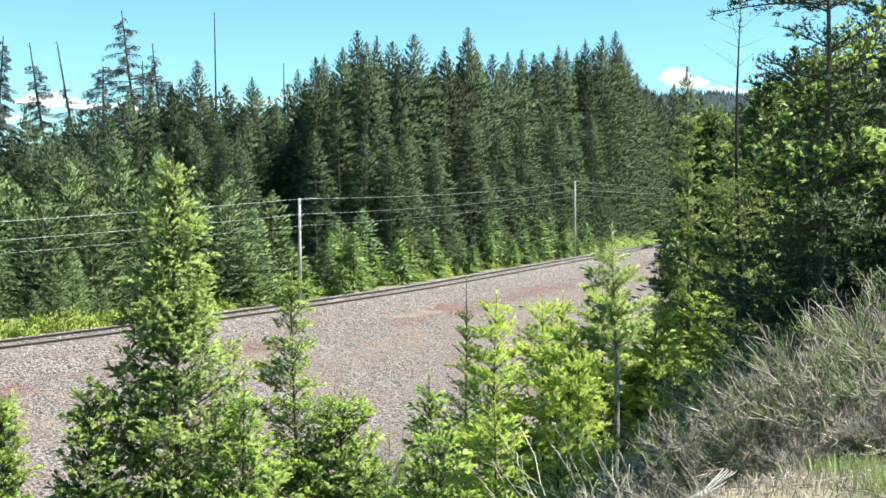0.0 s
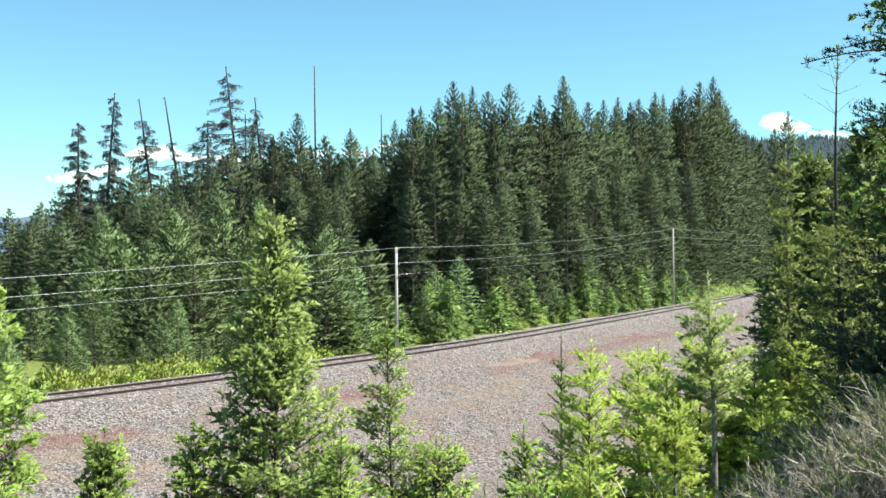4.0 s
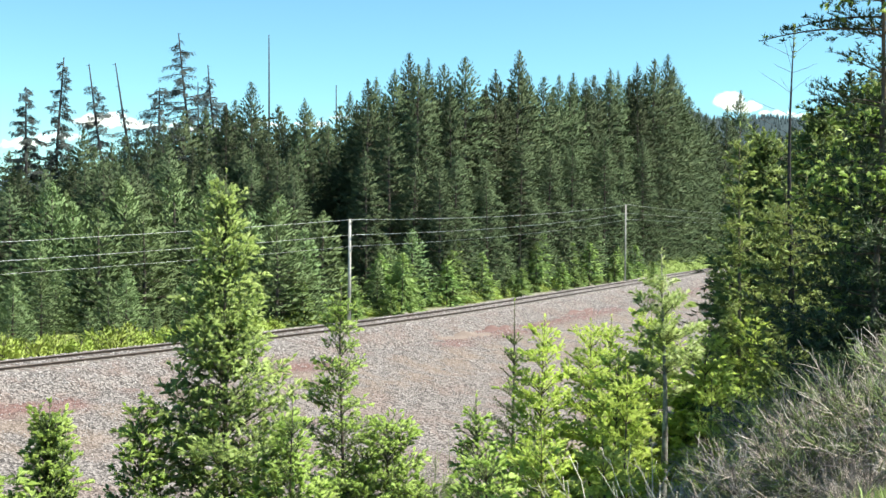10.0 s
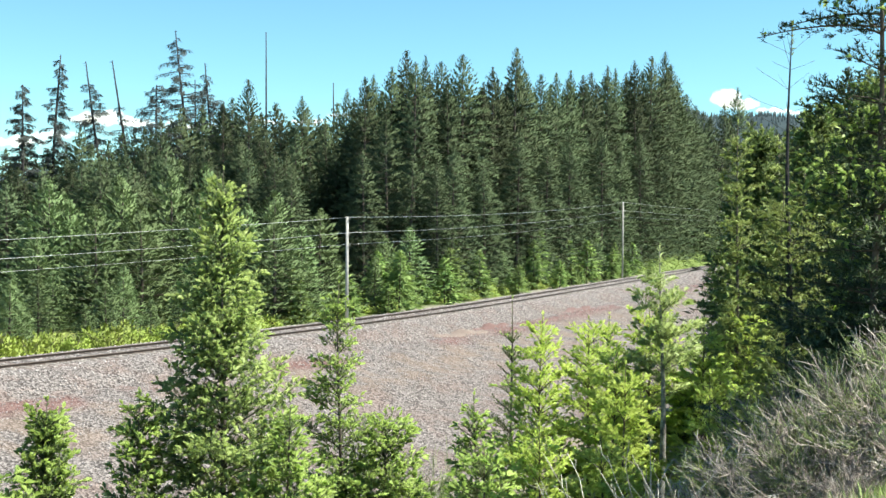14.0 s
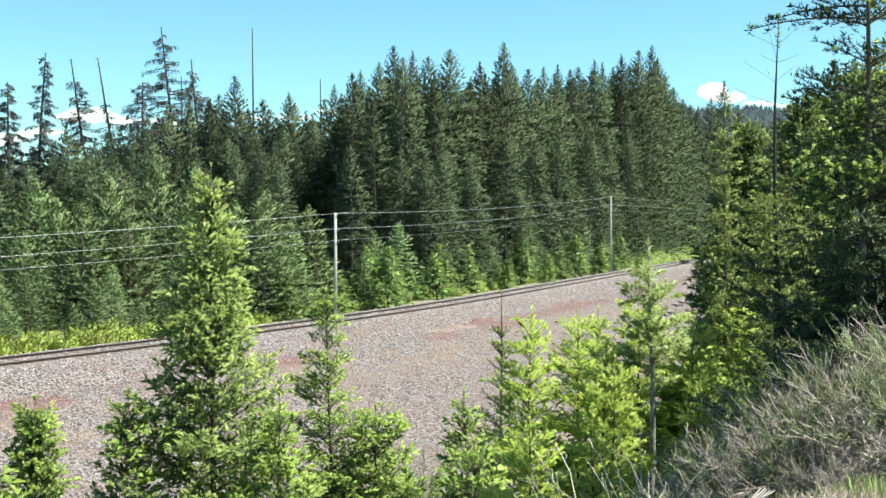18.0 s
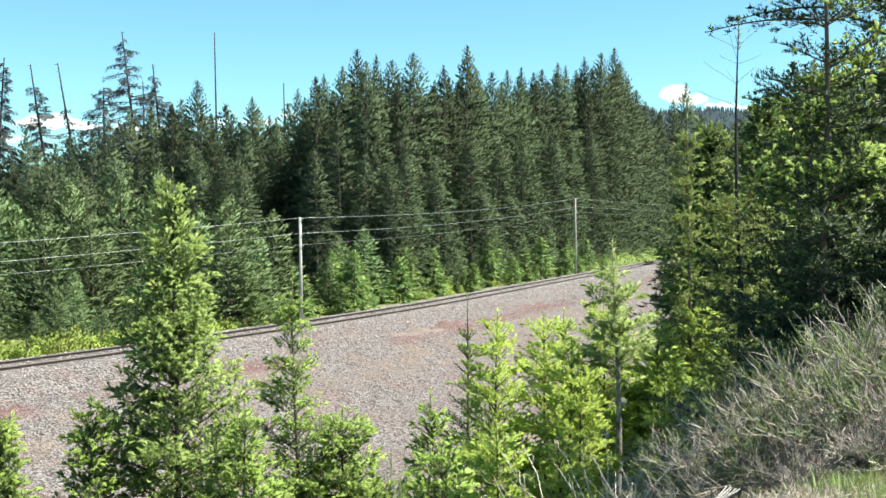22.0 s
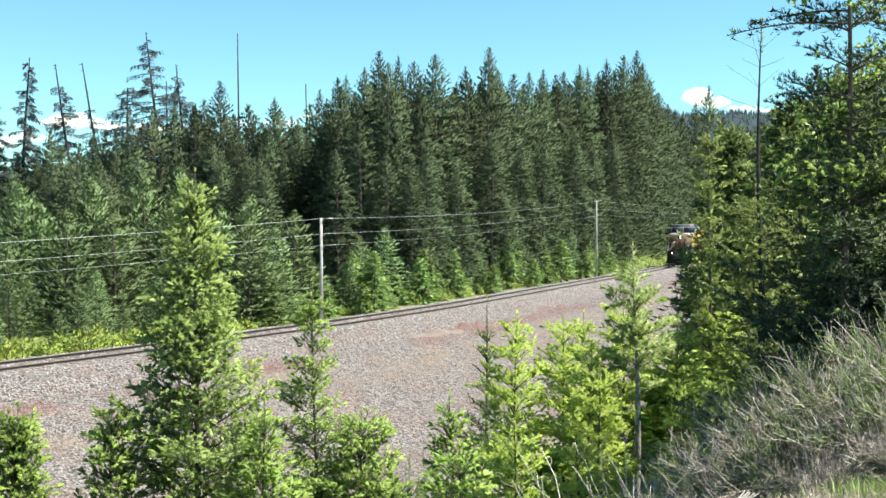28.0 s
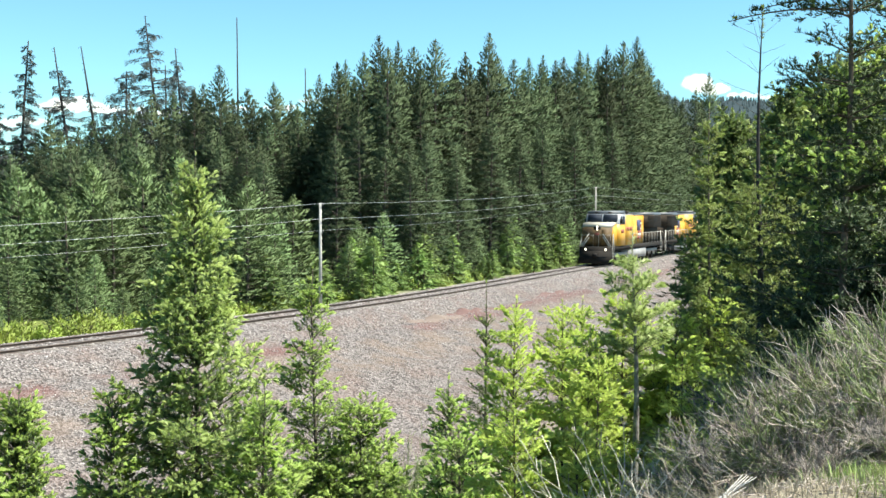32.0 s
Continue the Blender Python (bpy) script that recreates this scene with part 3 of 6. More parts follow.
# ---------------------------------------------------------------- poles and wires
def build_poles():
    tops = [(-41.0, 14.0, 2.95), (-6.89, 60.0, 5.25), (16.01, 112.0, 7.38), (58.0, 215.0, 8.2)]
    base = None
    drops, close = (0.12, 0.98, 1.62), (0.0, 0.62, 0.98)
    for x, y, z in tops:
        t = thing("line_pole", "slim weathered pale wooden pole carrying three wires", "utility pole", "poles along the track")
        g = gz(x, y) - 0.3
        b = Bag()
        b.tube([(0, 0, 0), (0, 0, (z - g) * 0.5), (0, 0, z - g)], 0.105, 0.075, 9)
        part("pole", b, M_POLE, t, smooth=True)
        for q in drops if x > -30 else close:
            b = Bag()
            b.tube([(0, 0, z - g - q - 0.05), (0.16, -0.07, z - g - q - 0.02), (0.18, -0.08, z - g - q + 0.08)], 0.018, 0.028, 6)
            part("insulator", b, M_POLE, t)
        t.location = (x, y, g)
    for k, ((x0, y0, z0), (x1, y1, z1)) in enumerate(zip(tops, tops[1:])):
        for q0, q, girth in zip(drops if k else close, drops, (0.009, 0.008, 0.006)):
            u = np.linspace(0, 1, 25)
            pts = np.stack([x0 + (x1 - x0) * u + 0.18, y0 + (y1 - y0) * u - 0.08, z0 + (z1 - z0) * u - (q0 + (q - q0) * u) + 0.09 - 0.38 * 4 * u * (1 - u)], -1)
            b = Bag()
            b.tube(pts, girth, girth, 5)
            tagged(new("overhead_wire", b.mesh("overhead_wire", M_WIRE, True)), "thin pale wire sagging between two poles", "wire", "wires between the poles")


build_poles()


# ---------------------------------------------------------------- distance
def build_hills():
    rng = np.random.default_rng(8)
    for name, x0, x1, y, peak, base_z, label in (("hill_ridge", 180, 1900, 1500, 190, 0, "far forested ridge, blue-green with haze in its colour"), ("far_mountain", -2600, -400, 3200, 150, 1, "far mountains, faint and blue from haze in their colour")):
        n = 90
        xs = np.linspace(x0, x1, n)
        crest = peak * (0.82 + 0.10 * np.sin(xs * 0.004 + 1.0) + 0.05 * np.sin(xs * 0.013) + 0.02 * np.sin(xs * 0.05))
        crest *= np.interp(np.arange(n), [0, 6, n - 6, n - 1], [0.75, 1, 1, 0.6])
        rows = [(y - 700, -3 * np.ones(n)), (y - 350, crest * 0.42), (y - 120, crest * 0.8), (y, crest), (y + 300, crest * 0.6)]
        v = np.array([[(xs[i], yy, zz[i]) for i in range(n)] for yy, zz in rows]).reshape(-1, 3)
        f = []
        for a in range(len(rows) - 1):
            for i in range(n - 1):
                p = a * n + i
                f += [(p, p + 1, p + n + 1), (p, p + n + 1, p + n)]
        bag = Bag()
        bag.add(v, f)
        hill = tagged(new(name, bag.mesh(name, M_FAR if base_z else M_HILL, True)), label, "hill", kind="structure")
        if not base_z:
            trees = Bag()
            for _ in range(6000):
                i = rng.uniform(0, n - 1.01)
                a = int(rng.integers(1, 4))
                w = rng.uniform(0, 1) if a < 3 else 0.0
                k, fr = int(i), i - int(i)
                p = v[a * n + k] * (1 - fr) + v[a * n + k + 1] * fr
                if a < 3:
                    p2 = v[(a + 1) * n + k] * (1 - fr) + v[(a + 1) * n + k + 1] * fr
                    p = p * (1 - w) + p2 * w
                h = rng.uniform(5, 9)
                c = [p + np.array([math.cos(j * 1.2566) * h * 0.2, math.sin(j * 1.2566) * h * 0.2, -2]) for j in range(5)] + [p + np.array([0, 0, h])]
                trees.add(c, [(j, (j + 1) % 5, 5) for j in range(5)])
            tagged(new("ridge_woods", trees.mesh("ridge_woods", M_HILL)), "dark conifers covering the far ridge, blued for haze", "woods", kind="stuff")


build_hills()


def build_clouds():
    rng = np.random.default_rng(5)
    sphere = bmesh.new()
    bmesh.ops.create_icosphere(sphere, subdivisions=2, radius=1.0)
    bv = np.array([v.co[:] for v in sphere.verts])
    bf = np.array([[v.index for v in f.verts] for f in sphere.faces])
    sphere.free()
    # x, y, z of the middle, half length, half height
    for x, y, z, a, h in ((955, 4000, 484, 52, 46), (1010, 4000, 462, 52, 30), (1120, 4000, 440, 60, 18), (1200, 4000, 430, 60, 12), (-1700, 4000, 310, 100, 30), (-1560, 4000, 335, 90, 26), (-1440, 4000, 395, 70, 34), (-1360, 4000, 400, 90, 38), (-1270, 4000, 385, 80, 26),
                          (-1130, 4000, 375, 80, 24), (-1010, 4000, 370, 70, 24), (-900, 4000, 372, 70, 18), (-770, 4000, 388, 60, 16), (-480, 4000, 415, 50, 12), (-600, 4000, 390, 70, 18)):
        bag = Bag()
        for _ in range(44):
            u = rng.uniform(-1, 1)
            c = np.array([u * a, rng.uniform(-0.4, 0.4) * a, (rng.uniform(-0.5, 0.5) * (1 - u * u * 0.7)) * h])
            r = h * rng.uniform(0.16, 0.55) * (1.1 - 0.6 * abs(u))
            k = 1 + 0.12 * np.sin(bv @ rng.normal(0, 4, 3)) + 0.08 * np.sin(bv @ rng.normal(0, 9, 3))
            bag.add(c + bv * (r * k)[:, None] * (1.35, 1.35, 0.9), bf)
        ob = tagged(new("cloud", bag.mesh("cloud", M_CLOUD, True)), "white fair-weather cloud low over the horizon", "cloud", "clouds on the horizon", "structure")
        ob.location = (x, y, z)


build_clouds()


# ---------------------------------------------------------------- the train
M_YELLOW = material("armour_yellow_paint", (0.680, 0.375, 0.040), (0.560, 0.290, 0.040), 0.8, 0.45, bump=0.03, fine=12)
# brown shade of the unlit nose front is mixed into this yellow, with grime
M_SHADED_GRIMY = material("shaded_grimy_yellow_paint", (0.180, 0.108, 0.040), (0.064, 0.044, 0.030), 1.6, 0.7, bump=0.05, fine=9)
M_GREYPAINT = material("light_grey_paint", (0.330, 0.340, 0.360), (0.240, 0.250, 0.265), 0.8, 0.4, bump=0.03, fine=12)
# pale colour painted for the sun's highlight along the nose top
M_NOSETOP = material("sunlit_nose_highlight", (0.560, 0.520, 0.440), (0.460, 0.420, 0.340), 1.2, 0.4, bump=0.03, fine=12)
M_ROOF = material("dark_grey_roof_paint", (0.070, 0.078, 0.090), (0.120, 0.128, 0.140), 1.2, 0.45, bump=0.05, fine=12)
M_UNDER = material("sooty_black_steel", (0.012, 0.011, 0.010), (0.030, 0.025, 0.021), 1.5, 0.85, bump=0.2, fine=14)
M_GRILLE = material("dark_radiator_grille", (0.032, 0.024, 0.018), (0.060, 0.044, 0.030), 2.0, 0.85, bump=0.4, fine=18)
M_TANK = material("silver_grey_tank", (0.360, 0.360, 0.360), (0.260, 0.250, 0.240), 1.0, 0.5, bump=0.05, fine=12)
M_GLASS = material("dark_cab_glass", (0.020, 0.028, 0.044), (0.030, 0.038, 0.056), 1.0, 0.75, bump=0, fine=10)
M_RAILING = material("pale_handrail_paint", (0.480, 0.460, 0.410), (0.360, 0.340, 0.300), 2.0, 0.5, bump=0, fine=12)
M_LAMP = material("burning_lamp", (1.0, 0.93, 0.78), (1.0, 0.93, 0.78), 1.0, 0.3, bump=0, fine=10, glow=2)
M_RED = material("red_paint", (0.330, 0.080, 0.050), (0.300, 0.070, 0.050), 1.0, 0.45, bump=0, fine=12)
M_BLUE = material("blue_paint", (0.075, 0.075, 0.160), (0.070, 0.070, 0.130), 1.0, 0.45, bump=0, fine=12)
M_WHITE = material("white_paint", (0.620, 0.560, 0.470), (0.560, 0.500, 0.410), 1.0, 0.45, bump=0, fine=12)


def locomotive():
    """A six-axle diesel; its front stands at the origin and it looks along +y."""
    t = thing("diesel_locomotive", "yellow and grey six-axle freight diesel locomotive on the track", "locomotive", "locomotives of the train")

    def box(name, lo, hi, mat, parent=t, label="", taper=1.0):
        b = Bag()
        b.box(lo, hi, taper)
        return part(name, b, mat, parent, label)

    def prism(name, outline, x0, x1, mat, parent=t, label=""):
        b = Bag()
        b.prism(outline, x0, x1)
        return part(name, b, mat, parent, label)

    box("underframe", (-1.5, -21.6, 1.22), (1.5, -0.75, 1.62), M_UNDER)
    prism("snow_plough", [(-0.75, 0.25), (-0.05, 0.18), (-0.55, 0.75), (-0.6, 1.25), (-0.75, 1.25)], -1.5, 1.5, M_UNDER)
    box("pilot_plate", (-1.5, -0.75, 0.5), (1.5, -0.6, 1.6), M_UNDER)
    box("pilot_plate", (-1.5, -21.75, 0.5), (1.5, -21.6, 1.6), M_UNDER)
    for y in (-0.62, -22.25):
        box("coupler", (-0.16, y, 0.75), (0.16, y + 0.6, 1.05), M_UNDER)
    nose = prism("nose", [(-3.0, 1.62), (-1.35, 1.62), (-1.05, 1.95), (-1.15, 3.25), (-1.55, 3.55), (-3.0, 3.62)], -1.38, 1.38, M_YELLOW)
    # thin plate that carries the painted shade of the front
    prism("nose_front", [(-1.34, 1.62), (-1.035, 1.95), (-1.135, 3.25), (-1.16, 3.25), (-1.06, 1.95), (-1.36, 1.62)], -1.37, 1.37, M_SHADED_GRIMY, nose, "front plate with shade and road grime put into its colour")
    box("nose_door", (-1.0, -1.2, 1.75), (-0.42, -1.02, 3.1), M_SHADED_GRIMY, nose)
    cab = prism("cab", [(-5.2, 1.62), (-2.75, 1.62), (-2.75, 3.50), (-5.2, 3.50)], -1.55, 1.55, M_YELLOW)
    prism("cab_top", [(-5.2, 3.50), (-2.75, 3.50), (-2.75, 3.55), (-3.15, 4.42), (-5.2, 4.42)], -1.55, 1.55, M_GREYPAINT, cab, "grey window band of the cab")
    prism("nose_top", [(-2.76, 3.63), (-1.58, 3.56), (-1.18, 3.27), (-1.13, 3.30), (-1.55, 3.62), (-2.76, 3.70)], -1.40, 1.40, M_NOSETOP, nose, "top of the nose with its sun highlight painted pale")
    for sx in (-1, 1):
        for dz in (0.0, 0.28):
            b = Bag()
            b.tube([(sx * 0.62, -0.70, 2.72 - dz), (sx * 1.10, -0.68, 2.05 - dz), (sx * 1.52, -0.66, 1.30 - dz)], 0.04, 0.04, 6)
            part("stair_rail", b, M_RAILING, t, "pale sloping stair rail")
    prism("cab_roof", [(-5.2, 4.42), (-3.15, 4.42), (-3.45, 4.66), (-5.2, 4.72)], -1.5, 1.5, M_ROOF, cab, "dark grey cab roof")
    for x0, x1 in ((-1.38, -0.06), (0.06, 1.38)):
        prism("windscreen", [(-2.80, 3.66), (-2.745, 3.66), (-3.10, 4.38), (-3.15, 4.38)], x0, x1, M_GLASS, cab, "dark windscreen pane")
    for sx in (-1, 1):
        for y0, y1 in ((-4.0, -3.35), (-4.9, -4.15)):
            lo, hi = sorted((sx * 1.545, sx * 1.57))
            box("side_window", (lo, y0, 3.5), (hi, y1, 4.2), M_GLASS, cab, "dark side window")
        lo, hi = sorted((sx * 1.55, sx * 1.75))
        box("mirror", (lo, -3.3, 3.6), (hi, -3.24, 4.0), M_UNDER, cab)
    lamp = box("headlight_housing", (-0.3, -1.22, 3.05), (0.3, -1.06, 3.36), M_UNDER, nose)
    for z in (3.1, 3.31):
        b = Bag()
        b.tube([(0, -1.058, z), (0, -1.05, z)], 0.065, 0.065, 10)
        part("headlight", b, M_LAMP, nose, "burning headlight")
    for x in (-0.92, 0.92):
        b = Bag()
        b.tube([(x, -0.598, 1.36), (x, -0.59, 1.36)], 0.085, 0.085, 10)
        part("ditch_light", b, M_LAMP, t, "burning ditch light")
    for x in (-0.78, 0.44):
        box("number_board", (x, -3.3, 4.44), (x + 0.34, -3.2, 4.58), M_UNDER, cab, "dark number board")
    box("nose_emblem", (-0.2, -1.16, 2.45), (0.2, -1.085, 2.8), M_RED, nose, "plain red and blue shield shape")
    box("equipment_cabinet", (-1.5, -8.4, 1.62), (1.5, -5.2, 4.30), M_YELLOW)
    box("cabinet_roof", (-1.45, -8.4, 4.30), (1.45, -5.2, 4.42), M_GREYPAINT, label="grey roof sheet")
    hood = box("engine_hood", (-1.1, -14.6, 1.62), (1.1, -8.4, 4.25), M_YELLOW)
    box("hood_roof", (-1.05, -14.6, 4.25), (1.05, -8.4, 4.40), M_ROOF, hood, "dark grey roof sheet")
    for i in range(7):
        for sx in (-1, 1):
            lo, hi = sorted((sx * 1.10, sx * 1.13))
            box("hood_door", (lo, -14.4 + i * 0.85, 1.8), (hi, -13.65 + i * 0.85, 3.3), M_YELLOW, hood)
    box("exhaust_stack", (-0.4, -11.4, 4.4), (0.4, -10.5, 4.68), M_UNDER, hood, "sooty stack")
    for sx in (-1, 1):
        lo, hi = sorted((sx * 1.10, sx * 1.155))
        for j in range(7):
            box("flag_stripe", (lo, -13.4, 2.05 + j * 0.26), (hi, -11.9 - 0.05 * j, 2.31 + j * 0.26), M_RED if j % 2 == 0 else M_WHITE, hood, "painted flag stripe")
        lo, hi = sorted((sx * 1.10, sx * 1.17))
        box("flag_field", (lo, -12.9, 2.85), (hi, -11.6, 3.87), M_BLUE, hood, "painted blue flag field")
        lo, hi = sorted((sx * 1.50, sx * 1.515))
        for j, (y0, y1) in enumerate(((-8.1, -7.3), (-7.1, -6.2), (-6.0, -5.5))):
            box("lettering_bar", (lo, y0, 2.9), (hi, y1, 3.25), M_RED, t, "plain red lettering bar")
        lo, hi = sorted((sx * 1.55, sx * 1.565))
        box("cab_number_bar", (lo, -4.7, 2.75), (hi, -3.6, 3.05), M_RED, cab, "plain red number bar")
    rad = box("radiator_housing", (-1.15, -20.9, 1.62), (1.15, -14.6, 3.1), M_GRILLE, label="dark sooty radiator section")
    prism("radiator_grille", [(-20.9, 3.1), (-14.6, 3.1), (-14.6, 4.3), (-20.9, 4.3)], -1.5, 1.5, M_GRILLE, rad, "dark louvred radiator")
    for j in range(8):
        for sx in (-1, 1):
            lo, hi = sorted((sx * 1.5, sx * 1.55))
            box("louvre", (lo, -20.8, 3.16 + j * 0.14), (hi, -14.7, 3.21 + j * 0.14), M_UNDER, rad)
    box("radiator_roof", (-1.52, -20.9, 4.3), (1.52, -14.6, 4.55), M_ROOF, rad, "dark sooty overhanging roof", 0.95)
    box("fuel_tank", (-1.45, -14.2, 0.38), (1.45, -7.5, 1.22), M_TANK, label="silver-grey fuel tank")
    for sx in (-1, 1):
        b = Bag()
        b.tube([(sx * 1.2, -14.0, 1.15), (sx * 1.2, -7.8, 1.15)], 0.14, 0.14, 8)
        part("air_tank", b, M_TANK, t, smooth=True)
    # trucks, each with three wheelsets
    wheels = []
    for cy in (-4.6, -17.7):
        tr = tagged(new("truck"), "")
        tr.parent = t
        tr.location = (0, cy, 0)
        for sx in (-1, 1):
            b = Bag()
            x0, x1 = sorted((sx * 1.0, sx * 1.2))
            b.prism([(-2.7, 0.75), (-2.3, 0.45), (2.3, 0.45), (2.7, 0.75), (2.7, 1.0), (-2.7, 1.0)], x0, x1)
            part("side_frame", b, M_TANK if sx < 0 else M_UNDER, tr)
            for y in (-2.0, 0.0, 2.0):
                x0, x1 = sorted((sx * 1.2, sx * 1.32))
                b = Bag()
                b.box((x0, y - 0.2, 0.35), (x1, y + 0.2, 0.75))
                part("axle_box", b, M_UNDER, tr)
        for y in (-2.0, 0.0, 2.0):
            b = Bag()
            b.tube([(-0.72, 0, 0), (0.72, 0, 0)], 0.09, 0.09, 8)
            for sx in (-1, 1):
                b.tube([(sx * 0.69, 0, 0), (sx * 0.72, 0, 0), (sx * 0.82, 0, 0)], 0.555, 0.53, 22)
            w = part("wheelset", b, M_UNDER, tr)
            w.location = (0, y, 0.53)
            wheels.append(w)
    # walkway railings
    for sx in (-1, 1):
        for i in range(12):
            y = -5.9 - i * 1.36
            b = Bag()
            b.tube([(sx * 1.48, y, 1.6), (sx * 1.48, y, 2.62)], 0.022, 0.022, 5)
            part("stanchion", b, M_RAILING, t)
        for z in (2.62,):
            b = Bag()
            b.tube([(sx * 1.48, -5.3, z), (sx * 1.48, -13, z), (sx * 1.48, -21.4, z)], 0.022, 0.022, 5)
            part("handrail", b, M_RAILING, t)
        for y0, y1 in ((-0.7, -1.9), (-21.6, -20.4)):
            for dx in (0.0, 0.55):
                b = Bag()
                b.tube([(sx * (1.5 - dx * 0.02), y0 - 0.02 - dx * (1 if y1 < y0 else -1), 0.6), (sx * 1.5, y0 - dx * (1 if y1 < y0 else -1), 1.6), (sx * 1.42, y0 + (y1 - y0) * 0.5, 2.7)], 0.045, 0.045, 5)
                part("stair_handrail", b, M_RAILING, t)
            for k in range(4):
                lo, hi = sorted((sx * 1.1, sx * 1.5))
                ya, yb = sorted((y0 - 0.1 * np.sign(y0 - y1), y0 - 0.65 * np.sign(y0 - y1)))
                box("step", (lo, ya, 0.42 + k * 0.3), (hi, yb, 0.46 + k * 0.3), M_RAILING, t)
        b = Bag()
        b.tube([(sx * 0.25, -0.66, 1.62), (sx * 0.25, -0.66, 2.6), (sx * 1.3, -0.72, 2.6), (sx * 1.3, -0.72, 1.62)], 0.022, 0.022, 5)
        part("front_railing", b, M_RAILING, t)
        b = Bag()
        b.tube([(sx * 0.25, -21.7, 1.62), (sx * 0.25, -21.7, 2.6), (sx * 1.3, -21.6, 2.6), (sx * 1.3, -21.6, 1.62)], 0.022, 0.022, 5)
        part("rear_railing", b, M_RAILING, t)
    b = Bag()
    b.tube([(0.35, -4.1, 4.7), (0.35, -4.1, 4.85), (0.35, -3.7, 4.88)], 0.05, 0.07, 7)
    part("horn", b, M_UNDER, t)
    # roof line 4.9 m over the rails
    for o in t.children_recursive:
        if o.data and not o.name.startswith("wheelset"):
            o.data.transform(Matrix.Diagonal((1, 1, 1.035, 1)))
    return t


lead_unit = locomotive()
second_unit = copy_thing(lead_unit, pose(0, -23, 0))


def unit_pose(s_front):
    """The pose of a unit whose front stands s_front metres along the track; it runs towards lower s."""
    a, c = on_track(s_front + 4.6), on_track(s_front + 17.7)
    d = unit(a - c)
    p = a + d * 4.6
    return pose(p[0], p[1], 0.0, 0, 0, math.degrees(math.atan2(-d[0], d[1])))


# ---------------------------------------------------------------- trees
def conifer_bags(seed, h, r, start=0.06, count=420, fill=1.0, spray=0.5, ragged=0.25, droop=0.25, up=0.5, full=2.2, thin=0.0, stout=0.012, every=12):
    """Trunk, limbs and crown of a conifer h metres tall, r metres wide at its foot."""
    rng = np.random.default_rng(seed)
    trunk, limbs, crown = Bag(), Bag(), Bag()
    z = np.linspace(0, h, 9)
    lean = rng.normal(0, 0.010, 2)
    line = np.stack([lean[0] * z + 0.04 * np.sin(z * 0.7), lean[1] * z, z], -1)
    trunk.tube(line, stout * h, 0.012, 7)
    bite = rng.uniform(0, 6.28, 3)
    p_all, d_all, s_all, l_all, w_all = [], [], [], [], []
    for i in range(count):
        u = ((i + rng.uniform(0, 1)) / count) ** 1.05
        zz = h * (1 - u * (1 - start)) - 0.02
        base = np.array([np.interp(zz, z, line[:, 0]), np.interp(zz, z, line[:, 1]), zz])
        width = r * (1 - math.exp(-full * u**1.03)) / (1 - math.exp(-full))
        az = rng.uniform(0, 6.283)
        calm = min(1.0, u * 2.5)
        tier = 1 + calm * (0.10 * math.sin(zz * 4.2 + bite[1]) + 0.12 * math.sin(zz * 1.7 + bite[2]))
        lobe = 1 + calm * ragged * 0.7 * math.sin(az * 2 + bite[0] + zz * 0.9)
        ln = width * lobe * tier * rng.uniform(1 - ragged * 1.5, 1.1) + 0.04
        if ln < 0.05 or rng.uniform() < thin:
            continue
        out = np.array([math.cos(az), math.sin(az), 0.0])
        rise = up * (1 - u) ** 1.5 - droop * u
        n = max(5, int(fill * (5 + ln * 6.0)))
        f = rng.uniform(0.1, 1.0, n) ** 0.7
        bend = rise * f - (0.10 + 0.22 * u) * f * f
        p = base + out * (ln * f)[:, None]
        p[:, 2] += ln * bend
        cross = np.array([-out[1], out[0], 0.0])
        turn = rng.choice([-1, 1], n) * rng.uniform(0.05, 0.6, n)
        d = unit(out * np.cos(turn)[:, None] + cross * np.sin(turn)[:, None] + np.array([0, 0, 1]) * rng.normal(0.95 * (1 - u) ** 4 - 0.22, 0.20, n)[:, None])
        sd = unit(np.cross(d, rng.normal(0, 0.6, (n, 3)) + [0, 0, 1]))
        p_all.append(p), d_all.append(d), s_all.append(sd)
        ls = spray * rng.uniform(0.5, 1.2, n) * (0.48 + 0.52 * min(1.0, u * 2.5)) * np.where(f < 0.45, 1.4, 1.0)
        l_all.append(ls), w_all.append(ls * rng.uniform(0.085, 0.15, n) * np.where(f < 0.45, 2.4, 1.0))
        if i % every == 0 and ln > 0.4:
            e = base + out * ln * 0.8 + [0, 0, ln * (rise * 0.8 - 0.2)]
            limbs.tube([base, (base + e) / 2 + [0, 0, 0.03 * ln], e], 0.012 + 0.010 * ln, 0.006, 3)
    top = np.array([[line[-1, 0], line[-1, 1], h - 0.5]] * 7)
    p_all.append(top), d_all.append(unit(rng.normal(0, 0.22, (7, 3)) + [0, 0, 1])), s_all.append(unit(rng.normal(0, 1, (7, 3))))
    l_all.append(np.linspace(0.3, 0.85, 7)), w_all.append(np.full(7, 0.06))
    crown.sprays(np.concatenate(p_all), np.concatenate(d_all), np.concatenate(s_all), np.concatenate(l_all), np.concatenate(w_all), 0.18)
    return trunk, limbs, crown


